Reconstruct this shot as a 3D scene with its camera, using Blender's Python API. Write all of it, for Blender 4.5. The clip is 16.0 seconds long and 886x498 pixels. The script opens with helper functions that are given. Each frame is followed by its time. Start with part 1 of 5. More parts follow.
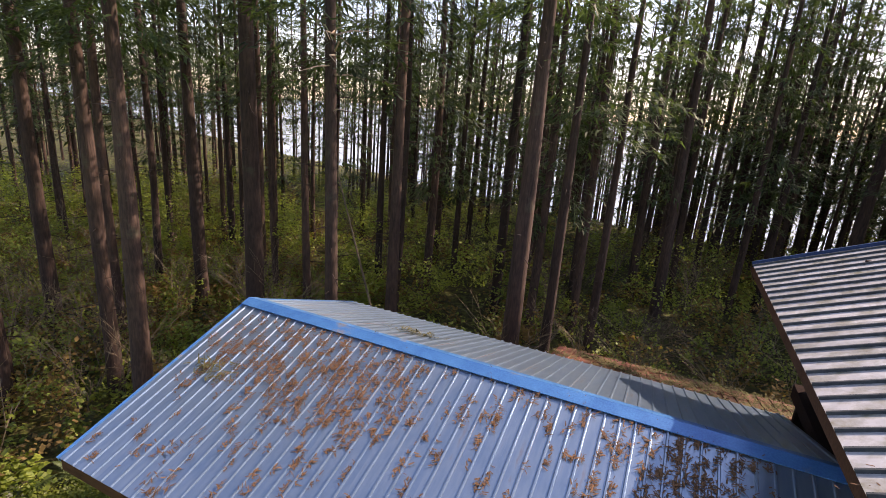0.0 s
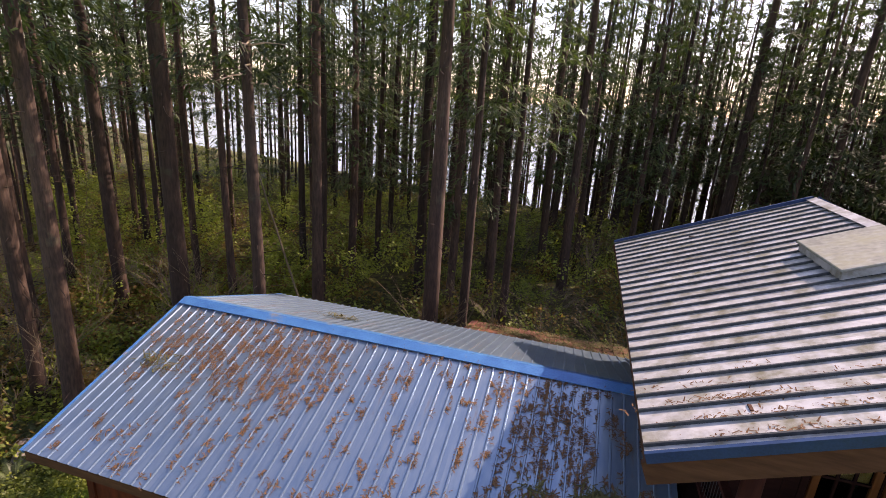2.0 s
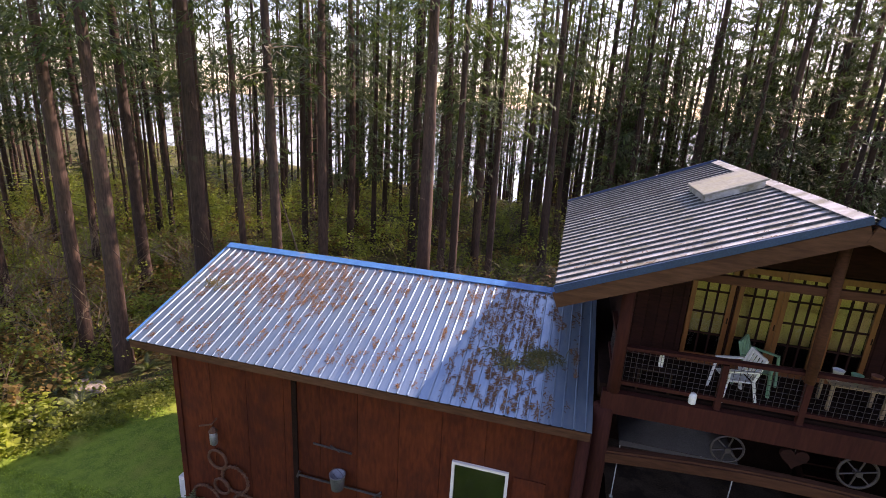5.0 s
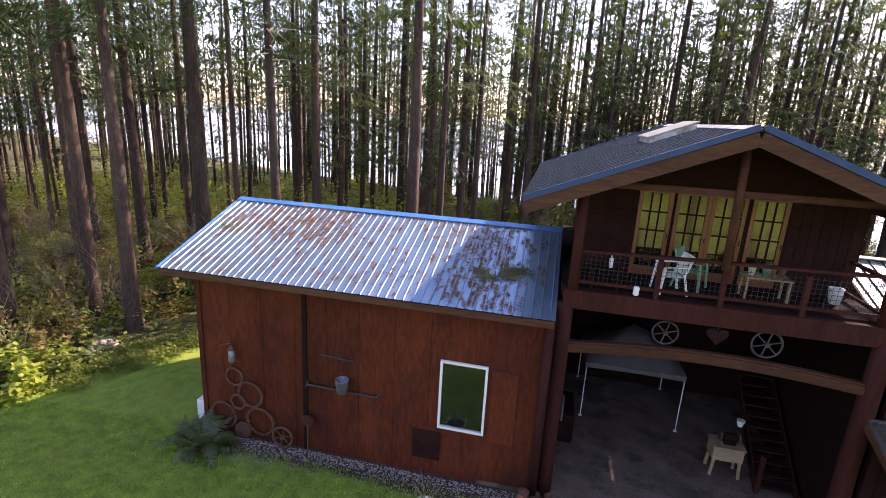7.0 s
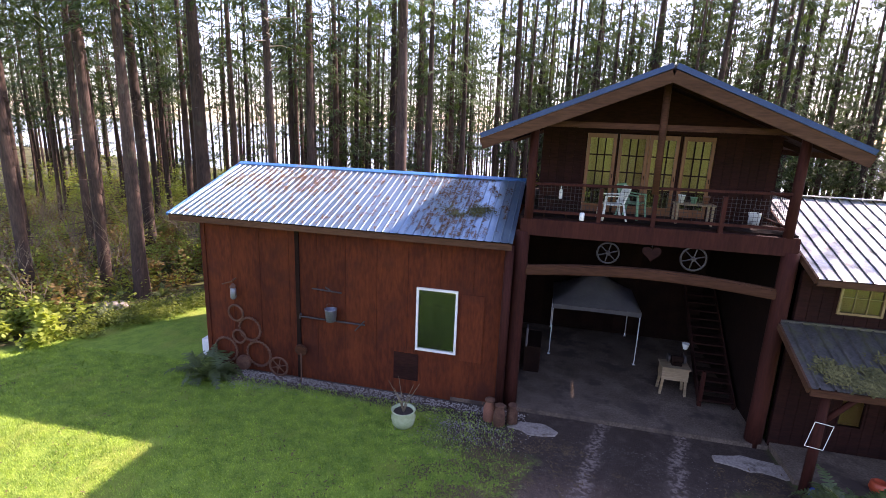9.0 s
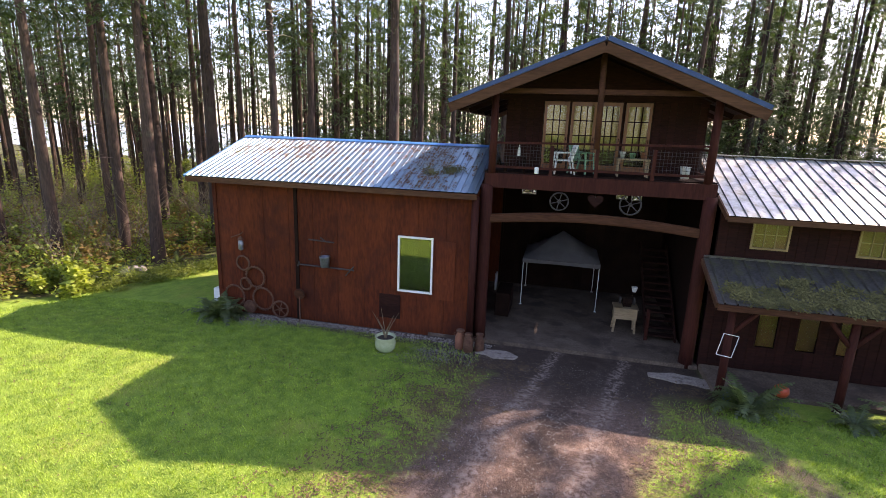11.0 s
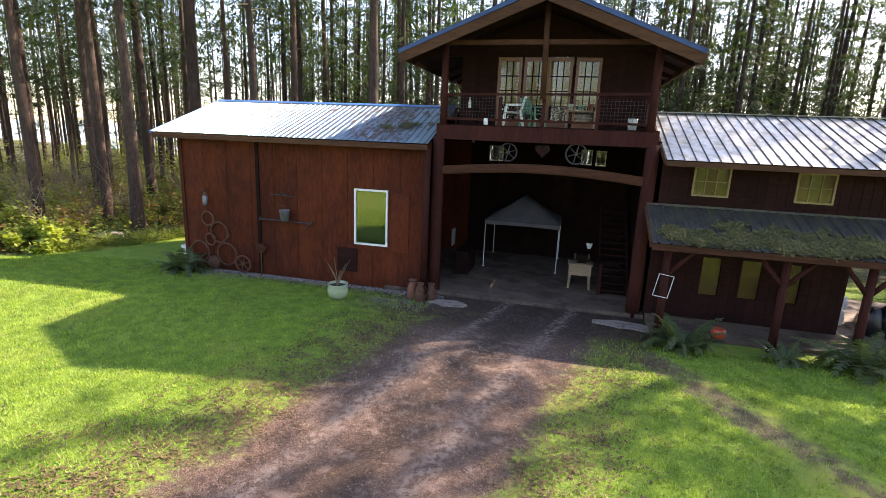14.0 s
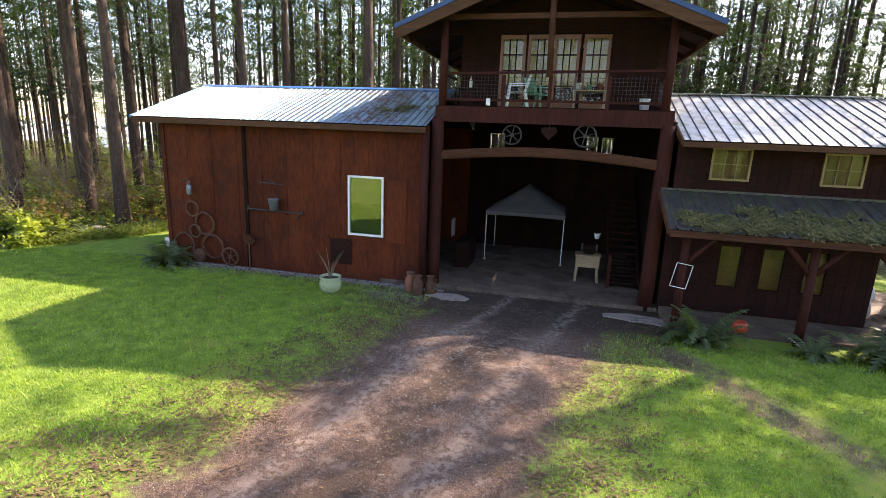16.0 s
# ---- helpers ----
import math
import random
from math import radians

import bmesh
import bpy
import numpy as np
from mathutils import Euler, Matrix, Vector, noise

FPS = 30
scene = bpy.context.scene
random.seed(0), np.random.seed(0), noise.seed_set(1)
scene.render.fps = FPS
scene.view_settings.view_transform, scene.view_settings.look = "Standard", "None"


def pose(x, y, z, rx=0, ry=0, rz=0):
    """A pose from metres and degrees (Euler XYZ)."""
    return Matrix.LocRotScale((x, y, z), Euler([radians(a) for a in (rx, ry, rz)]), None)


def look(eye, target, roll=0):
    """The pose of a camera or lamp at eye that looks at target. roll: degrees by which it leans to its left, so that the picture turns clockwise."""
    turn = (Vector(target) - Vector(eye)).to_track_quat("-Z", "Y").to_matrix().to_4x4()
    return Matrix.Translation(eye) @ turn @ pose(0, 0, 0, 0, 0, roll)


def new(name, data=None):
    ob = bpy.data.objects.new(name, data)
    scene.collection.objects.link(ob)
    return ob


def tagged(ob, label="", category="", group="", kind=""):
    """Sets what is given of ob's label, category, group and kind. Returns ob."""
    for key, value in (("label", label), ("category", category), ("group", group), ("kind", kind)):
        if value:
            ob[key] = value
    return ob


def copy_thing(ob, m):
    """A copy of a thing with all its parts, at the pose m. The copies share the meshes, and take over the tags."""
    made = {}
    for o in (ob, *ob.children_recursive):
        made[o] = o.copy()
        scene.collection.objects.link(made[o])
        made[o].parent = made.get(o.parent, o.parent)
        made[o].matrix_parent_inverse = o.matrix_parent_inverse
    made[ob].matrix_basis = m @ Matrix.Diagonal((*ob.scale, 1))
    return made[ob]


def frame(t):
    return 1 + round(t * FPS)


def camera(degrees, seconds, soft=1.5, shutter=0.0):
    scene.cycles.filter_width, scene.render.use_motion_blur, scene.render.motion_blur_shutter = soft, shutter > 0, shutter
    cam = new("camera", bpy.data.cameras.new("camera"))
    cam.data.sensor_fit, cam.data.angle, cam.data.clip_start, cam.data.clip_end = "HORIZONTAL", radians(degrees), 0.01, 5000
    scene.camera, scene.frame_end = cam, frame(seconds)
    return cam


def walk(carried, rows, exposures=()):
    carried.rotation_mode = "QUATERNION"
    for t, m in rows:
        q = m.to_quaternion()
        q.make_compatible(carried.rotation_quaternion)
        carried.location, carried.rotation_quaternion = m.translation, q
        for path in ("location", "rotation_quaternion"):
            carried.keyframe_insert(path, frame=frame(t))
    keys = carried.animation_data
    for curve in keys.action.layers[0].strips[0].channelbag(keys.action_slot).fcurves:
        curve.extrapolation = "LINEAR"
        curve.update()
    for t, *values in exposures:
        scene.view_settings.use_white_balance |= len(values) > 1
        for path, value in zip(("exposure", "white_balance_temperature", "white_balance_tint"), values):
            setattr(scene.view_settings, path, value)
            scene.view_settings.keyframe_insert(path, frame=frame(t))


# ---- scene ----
cam = camera(83.09, 16.0, soft=0.5)
# seconds, eye, yaw, pitch, roll
ROWS = [
    (0.0, -0.309, -3.994, 10.292, 25.18, -15.82, -4.19),
    (0.5, -0.151, -4.296, 10.463, 24.70, -16.33, -4.11),
    (1.0, 0.052, -4.648, 10.738, 19.39, -16.75, -4.08),
    (1.5, 0.296, -5.020, 11.014, 16.77, -17.72, -4.06),
    (2.0, 0.534, -5.410, 10.977, 16.31, -17.05, -3.72),
    (2.5, 0.752, -5.834, 10.886, 16.16, -16.89, -3.61),
    (3.0, 0.963, -6.325, 10.854, 16.49, -16.87, -3.94),
    (5.5, 1.753, -9.483, 10.232, 14.37, -16.00, -2.86),
    (6.0, 1.871, -10.033, 9.876, 13.62, -15.51, -2.64),
    (6.5, 2.027, -10.530, 9.446, 13.24, -15.05, -2.76),
    (7.0, 2.225, -11.201, 9.138, 13.20, -14.98, -3.05),
    (7.5, 2.449, -11.787, 8.779, 13.19, -14.56, -2.95),
    (8.0, 2.700, -12.282, 8.406, 12.68, -14.28, -2.51),
    (8.5, 3.169, -12.773, 8.062, 13.17, -14.05, -2.57),
    (9.0, 3.482, -13.206, 7.657, 12.97, -13.51, -2.34),
    (11.5, 5.527, -15.798, 6.548, 13.92, -13.47, -2.07),
    (12.0, 6.051, -15.880, 6.354, 14.24, -13.60, -2.19),
    (12.5, 6.446, -15.826, 6.070, 14.23, -13.66, -1.87),
    (13.0, 6.749, -15.738, 5.752, 14.25, -13.50, -1.85),
    (13.5, 6.931, -15.688, 5.434, 14.40, -13.30, -2.04),
    (14.0, 6.960, -15.725, 5.186, 14.60, -13.01, -2.29),
    (14.5, 6.720, -15.692, 5.062, 14.45, -12.97, -2.41),
    (15.0, 6.571, -15.550, 4.964, 14.07, -13.20, -2.26),
    (15.5, 6.485, -15.226, 4.838, 13.79, -13.59, -2.21),
    (16.0, 6.641, -14.855, 4.678, 14.12, -13.06, -2.17),
]
EXPOSURES = [(0.0, 1.15, 7800, 33), (3.0, 1.25, 8000, 39), (6.5, 1.75, 7400, 41), (9.0, 2.05, 6950, 40), (11.5, 1.85, 7500, 29), (16.0, 1.95, 7500, 23)]
walk(cam, [(t, pose(x, y, z, 90 + pitch, roll, yaw)) for t, x, y, z, yaw, pitch, roll in ROWS], EXPOSURES)

# ---- light ----
SUN_AZ, SUN_EL = radians(45.3), radians(38.0)      # from +y towards +x
sun = new("sun", bpy.data.lights.new("sun", "SUN"))
sun.data.energy, sun.data.angle, sun.data.color = 4.0, radians(0.6), (1.0, 0.93, 0.82)
sun_dir = Vector((math.sin(SUN_AZ) * math.cos(SUN_EL), math.cos(SUN_AZ) * math.cos(SUN_EL), math.sin(SUN_EL)))
sun.matrix_world = look(sun_dir * 100, (0, 0, 0))
world = bpy.data.worlds.new("world")
scene.world = world
world.use_nodes = True
wn = world.node_tree.nodes
sky = wn.new("ShaderNodeTexSky")
sky.sky_type, sky.sun_disc = "NISHITA", False
sky.sun_elevation, sky.sun_rotation = SUN_EL, SUN_AZ
sky.air_density, sky.dust_density, sky.ozone_density = 1.0, 0.6, 1.5
wn["Background"].inputs[1].default_value = 0.15
world.node_tree.links.new(sky.outputs[0], wn["Background"].inputs[0])


# ---- materials ----
def shader(name, dark, light, scale=3.0, fine=40.0, rough=0.7, metal=0.0, bump=0.15, bump_scale=None, stretch=(1, 1, 1), spec=0.5,
           spots=None, spot_scale=1.5, spot_at=(0.55, 0.65), vary=0.0, coord="Object"):
    """Two colours mixed by noise at two scales, an optional stain layer, random shift per object, and bump."""
    m = bpy.data.materials.new(name)
    m.use_nodes = True
    t = m.node_tree
    n, link = t.nodes, t.links.new
    b = n["Principled BSDF"]
    co = n.new("ShaderNodeTexCoord")
    mp = n.new("ShaderNodeMapping")
    mp.inputs["Scale"].default_value = stretch
    link(co.outputs[coord], mp.inputs[0])
    big, small = n.new("ShaderNodeTexNoise"), n.new("ShaderNodeTexNoise")
    big.inputs["Scale"].default_value, big.inputs["Detail"].default_value = scale, 5
    small.inputs["Scale"].default_value, small.inputs["Detail"].default_value = fine, 3
    link(mp.outputs[0], big.inputs[0]), link(mp.outputs[0], small.inputs[0])
    add = n.new("ShaderNodeMath")
    add.operation = "MULTIPLY_ADD"
    add.inputs[1].default_value = 0.5
    half = n.new("ShaderNodeMath")
    half.operation = "MULTIPLY"
    half.inputs[1].default_value = 0.5
    link(big.outputs[0], half.inputs[0])
    link(small.outputs[0], add.inputs[0]), link(half.outputs[0], add.inputs[2])
    ramp = n.new("ShaderNodeMapRange")
    ramp.inputs[1].default_value, ramp.inputs[2].default_value = 0.36, 0.64
    link(add.outputs[0], ramp.inputs[0])
    mix = n.new("ShaderNodeMix")
    mix.data_type = "RGBA"
    mix.inputs[6].default_value, mix.inputs[7].default_value = (*dark, 1), (*light, 1)
    link(ramp.outputs[0], mix.inputs[0])
    colour = mix.outputs[2]
    if spots:
        sp = n.new("ShaderNodeTexNoise")
        sp.inputs["Scale"].default_value, sp.inputs["Detail"].default_value, sp.inputs["Roughness"].default_value = spot_scale, 8, 0.65
        link(co.outputs[coord], sp.inputs[0])
        sr = n.new("ShaderNodeMapRange")
        sr.inputs[1].default_value, sr.inputs[2].default_value = spot_at
        link(sp.outputs[0], sr.inputs[0])
        sm = n.new("ShaderNodeMix")
        sm.data_type = "RGBA"
        sm.inputs[7].default_value = (*spots, 1)
        link(sr.outputs[0], sm.inputs[0]), link(colour, sm.inputs[6])
        colour = sm.outputs[2]
    if vary:
        info, hs, mr = n.new("ShaderNodeObjectInfo"), n.new("ShaderNodeHueSaturation"), n.new("ShaderNodeMapRange")
        mr.inputs[3].default_value, mr.inputs[4].default_value = 1 - vary, 1 + vary
        link(info.outputs["Random"], mr.inputs[0]), link(mr.outputs[0], hs.inputs["Value"]), link(colour, hs.inputs["Color"])
        colour = hs.outputs[0]
    link(colour, b.inputs["Base Color"])
    b.inputs["Roughness"].default_value, b.inputs["Metallic"].default_value = rough, metal
    b.inputs["Specular IOR Level"].default_value = spec
    if bump:
        bp = n.new("ShaderNodeBump")
        bp.inputs["Strength"].default_value, bp.inputs["Distance"].default_value = bump, 0.02
        src = small
        if bump_scale:
            src = n.new("ShaderNodeTexNoise")
            src.inputs["Scale"].default_value, src.inputs["Detail"].default_value = bump_scale, 4
            link(mp.outputs[0], src.inputs[0])
        link(src.outputs[0], bp.inputs["Height"]), link(bp.outputs[0], b.inputs["Normal"])
    return m


def glass_like(name, colour, rough=0.03, alpha=1.0):
    m = bpy.data.materials.new(name)
    m.use_nodes = True
    b = m.node_tree.nodes["Principled BSDF"]
    b.inputs["Base Color"].default_value = (*colour, 1)
    b.inputs["Roughness"].default_value = rough
    b.inputs["Transmission Weight"].default_value = alpha
    b.inputs["IOR"].default_value = 1.45
    return m


M_BLUE = shader("blue_trim_steel", (0.03, 0.14, 0.36), (0.06, 0.24, 0.50), rough=0.35, metal=0.2, bump=0.05, spots=(0.25, 0.22, 0.18), spot_at=(0.6, 0.7))
M_NAVY = shader("navy_trim_steel", (0.008, 0.032, 0.09), (0.015, 0.055, 0.15), rough=0.35, metal=0.2, bump=0.0)
M_SHED_ROOF = shader("faded_blue_steel", (0.19, 0.30, 0.42), (0.31, 0.41, 0.49), scale=0.8, fine=9, rough=0.30, metal=0.75, bump=0.04,
                     spots=(0.27, 0.13, 0.06), spot_scale=1.1, spot_at=(0.60, 0.70), coord="Generated")
M_BARN_ROOF = shader("weathered_zinc_steel", (0.38, 0.39, 0.39), (0.58, 0.59, 0.57), scale=0.9, fine=6, rough=0.38, metal=0.2, bump=0.0,
                     spots=(0.20, 0.19, 0.12), spot_scale=2.2, spot_at=(0.44, 0.64), vary=0.14)
# Dark rib colour that paints in the shade along the standing seams.
M_SEAM_SHADE = shader("shaded_dark_seam", (0.022, 0.032, 0.038), (0.06, 0.075, 0.08), scale=3, fine=20, rough=0.6, metal=0.2, bump=0.0)
M_PORCH_ROOF = shader("mossy_dark_steel", (0.035, 0.033, 0.028), (0.09, 0.082, 0.075), scale=1.5, fine=12, rough=0.6, metal=0.2, bump=0.2,
                      spots=(0.075, 0.085, 0.025), spot_scale=1.6, spot_at=(0.5, 0.7))
M_RED_ROOF = shader("red_oxide_steel", (0.12, 0.034, 0.02), (0.20, 0.062, 0.036), scale=1.2, fine=15, rough=0.6, bump=0.1,
                    spots=(0.10, 0.12, 0.03), spot_scale=0.9, spot_at=(0.5, 0.6))
M_RUST = shader("rusted_wall_sheet", (0.058, 0.013, 0.0065), (0.124, 0.028, 0.010), scale=1.3, fine=14, rough=0.85, spec=0.15, bump=0.12, stretch=(1, 1, 0.25),
                spots=(0.05, 0.014, 0.009), spot_scale=0.8, spot_at=(0.5, 0.75), vary=0.22)
M_RED_WOOD = shader("red_stained_log", (0.030, 0.008, 0.006), (0.060, 0.016, 0.011), scale=2, fine=22, rough=0.8, spec=0.15, bump=0.3, stretch=(1, 1, 0.15))
M_SIDING = shader("dark_brown_siding", (0.014, 0.0045, 0.0035), (0.029, 0.009, 0.0065), scale=2, fine=25, rough=0.85, spec=0.15, bump=0.25, stretch=(0.2, 1, 1), vary=0.15)
M_FASCIA = shader("raw_timber_fascia", (0.056, 0.025, 0.014), (0.108, 0.050, 0.027), scale=2, fine=25, rough=0.8, spec=0.15, bump=0.2, stretch=(0.15, 1, 1))
M_BEAM = shader("brown_log", (0.042, 0.016, 0.009), (0.088, 0.036, 0.020), scale=2, fine=25, rough=0.8, spec=0.15, bump=0.3, stretch=(0.15, 1, 1))
M_DOORWOOD = shader("varnished_door_wood", (0.13, 0.042, 0.012), (0.20, 0.07, 0.02), scale=3, fine=30, rough=0.4, bump=0.1, stretch=(1, 1, 0.15))
M_CURTAIN = shader("cream_blind", (0.34, 0.225, 0.058), (0.46, 0.325, 0.10), scale=4, fine=60, rough=0.8, bump=0.05)
M_YELLOW = shader("dull_yellow_blind", (0.15, 0.074, 0.013), (0.21, 0.108, 0.024), scale=4, fine=60, rough=0.8, bump=0.05)
M_OCHRE = shader("ochre_painted_wood", (0.20, 0.13, 0.05), (0.30, 0.21, 0.09), scale=4, fine=40, rough=0.6, bump=0.05)
M_WHITE = shader("white_vinyl", (0.72, 0.72, 0.70), (0.82, 0.82, 0.80), rough=0.4, bump=0.0)
# Darkened base and stain layer also carry the shade of the bay.
M_CONCRETE = shader("worn_concrete", (0.075, 0.052, 0.037), (0.18, 0.134, 0.10), scale=1.2, fine=20, rough=0.9, spec=0.2, bump=0.3, spots=(0.07, 0.05, 0.04), spot_scale=0.8, spot_at=(0.5, 0.6))
# Near-black because the open bay's shade is put into the board colour.
M_DARK = shader("shade_dark_board", (0.010, 0.005, 0.004), (0.020, 0.010, 0.007), scale=2, fine=20, rough=0.9, spec=0.1, bump=0.2, vary=0.2)
M_GLASS = glass_like("window_glass", (0.85, 0.9, 0.88))
M_COATED = glass_like("coated_window_glass", (0.8, 0.88, 0.84))
M_COATED.node_tree.nodes["Principled BSDF"].inputs["IOR"].default_value = 2.1
M_PINE = shader("fir_bark", (0.024, 0.014, 0.010), (0.085, 0.05, 0.034), scale=2.5, fine=16, rough=0.9, bump=0.8, stretch=(1, 1, 0.2), spots=(0.085, 0.085, 0.05), spot_scale=1.1, spot_at=(0.58, 0.78), vary=0.4)
M_NEEDLE = shader("fir_needles", (0.018, 0.036, 0.014), (0.055, 0.085, 0.028), scale=0.6, fine=6, rough=0.6, bump=0, vary=0.3)
M_LEAF = shader("shrub_leaves", (0.06, 0.10, 0.015), (0.25, 0.29, 0.045), scale=0.7, fine=7, rough=0.55, bump=0, vary=0.3)
M_BROWN_BRUSH = shader("dry_brush", (0.11, 0.07, 0.022), (0.34, 0.23, 0.07), scale=0.7, fine=7, rough=0.8, bump=0, vary=0.3)


# ---- mesh helpers ----
def mesh_of(name, bm, mat, smooth=False):
    me = bpy.data.meshes.new(name)
    bm.normal_update()
    bm.to_mesh(me)
    bm.free()
    if mat:
        me.materials.append(mat)
    if smooth:
        me.shade_smooth()
    return me


def empty(name, at, label="", category="", group="", kind=""):
    ob = new(name)
    ob.location = at
    ob.empty_display_size = 0.1
    return tagged(ob, label, category, group, kind)


def thing(name, bm, mat, label="", category="", group="", kind="", smooth=False):
    return tagged(new(name, mesh_of(name, bm, mat, smooth)), label, category, group, kind)


def part(name, bm, mat, parent, label="", smooth=False):
    """One mesh part in the world's own coordinates under a thing or a part."""
    ob = new(name, bm if isinstance(bm, bpy.types.Mesh) else mesh_of(name, bm, mat, smooth))
    ob.parent = parent
    p, off = parent, Vector((0, 0, 0))
    while p:
        off += p.location
        p = p.parent
    ob.location = -off
    if label:
        ob["label"] = label
    return ob


def box(x0, x1, y0, y1, z0, z1, bm=None, bevel=0.0):
    own = bmesh.new()
    vs = [own.verts.new((x, y, z)) for x in (x0, x1) for y in (y0, y1) for z in (z0, z1)]
    for f in ((0, 1, 3, 2), (4, 6, 7, 5), (0, 4, 5, 1), (2, 3, 7, 6), (0, 2, 6, 4), (1, 5, 7, 3)):
        own.faces.new([vs[i] for i in f])
    if bevel:
        bmesh.ops.bevel(own, geom=own.edges[:], offset=bevel, segments=1, affect="EDGES")
    if bm is None:
        return own
    me = bpy.data.meshes.new("tmp")
    own.to_mesh(me)
    own.free()
    bm.from_mesh(me)
    bpy.data.meshes.remove(me)
    return bm


def tube(a, b, ra, rb=None, n=8, bm=None, wob=0.0, rings=2):
    """A round bar from a to b, tapering, closed at both ends."""
    bm = bm or bmesh.new()
    a, b = Vector(a), Vector(b)
    rb = ra if rb is None else rb
    q = (b - a).to_track_quat("Z", "Y")
    prev = None
    for i in range(rings):
        s = i / (rings - 1)
        c = a.lerp(b, s)
        if wob and 0 < i < rings - 1:
            c = c + Vector((random.uniform(-wob, wob), random.uniform(-wob, wob), 0))
        r = ra + (rb - ra) * s
        ring = [bm.verts.new(c + q @ Vector((r * math.cos(k * math.tau / n), r * math.sin(k * math.tau / n), 0))) for k in range(n)]
        if prev:
            for k in range(n):
                bm.faces.new((prev[k], prev[(k + 1) % n], ring[(k + 1) % n], ring[k]))
        else:
            bm.faces.new(ring[::-1])
        prev = ring
    bm.faces.new(prev)
    return bm


def beam(a, b, w, h, bm=None):
    """A squared timber from a to b, w across and h deep."""
    bm = bm or bmesh.new()
    a, b = Vector(a), Vector(b)
    d = (b - a).normalized()
    side = d.cross(Vector((0, 0, 1)))
    side = Vector((1, 0, 0)) if side.length < 1e-3 else side.normalized()
    up = side.cross(d)
    vs = []
    for p in (a, b):
        for i, j in ((-1, -1), (1, -1), (1, 1), (-1, 1)):
            vs.append(bm.verts.new(p + side * (i * w / 2) + up * (j * h / 2)))
    for f in ((3, 2, 1, 0), (4, 5, 6, 7), (0, 1, 5, 4), (1, 2, 6, 5), (2, 3, 7, 6), (3, 0, 4, 7)):
        bm.faces.new([vs[i] for i in f])
    return bm


def ground_z(x, y):
    """The lie of the land: a low rise before the barn, falling off to the west and towards the water behind the wood."""
    def ease(v, a, b):
        s = min(1, max(0, (v - a) / (b - a)))
        return s * s * (3 - 2 * s)
    z = -0.12 + 0.42 * ease(-y, 0.6, 5.5)
    z -= 0.55 * ease(-x, 9, 18) * ease(y, -6, 4)
    z -= 0.6 * ease(y, 8, 16)
    z += 0.10 * noise.noise((x * 0.25, y * 0.25, 0)) * ease(-y, 1, 4)
    far = ease(math.hypot(x, y), 24, 60)
    z += far * (0.9 * noise.noise((x * 0.05, y * 0.05, 3)) - 0.6)
    return z - 16 * ease(y + 0.35 * x, 52, 110)


# ---- ground ----
def grid_sheet(name, xs, ys, fn):
    me = bpy.data.meshes.new(name)
    verts = [(x, y, fn(x, y)) for y in ys for x in xs]
    w = len(xs)
    me.from_pydata(verts, [], [(j * w + i, j * w + i + 1, (j + 1) * w + i + 1, (j + 1) * w + i) for j in range(len(ys) - 1) for i in range(w - 1)])
    me.shade_smooth()
    return me


def spaced(near, far_, step):
    out = [near[0] + i * step for i in range(int((near[1] - near[0]) / step) + 1)]
    d, lo, hi = step, out[0], out[-1]
    while hi < far_ or lo > -far_:
        d *= 1.35
        lo, hi = lo - d, hi + d
        out = [lo] + out + [hi]
    return out


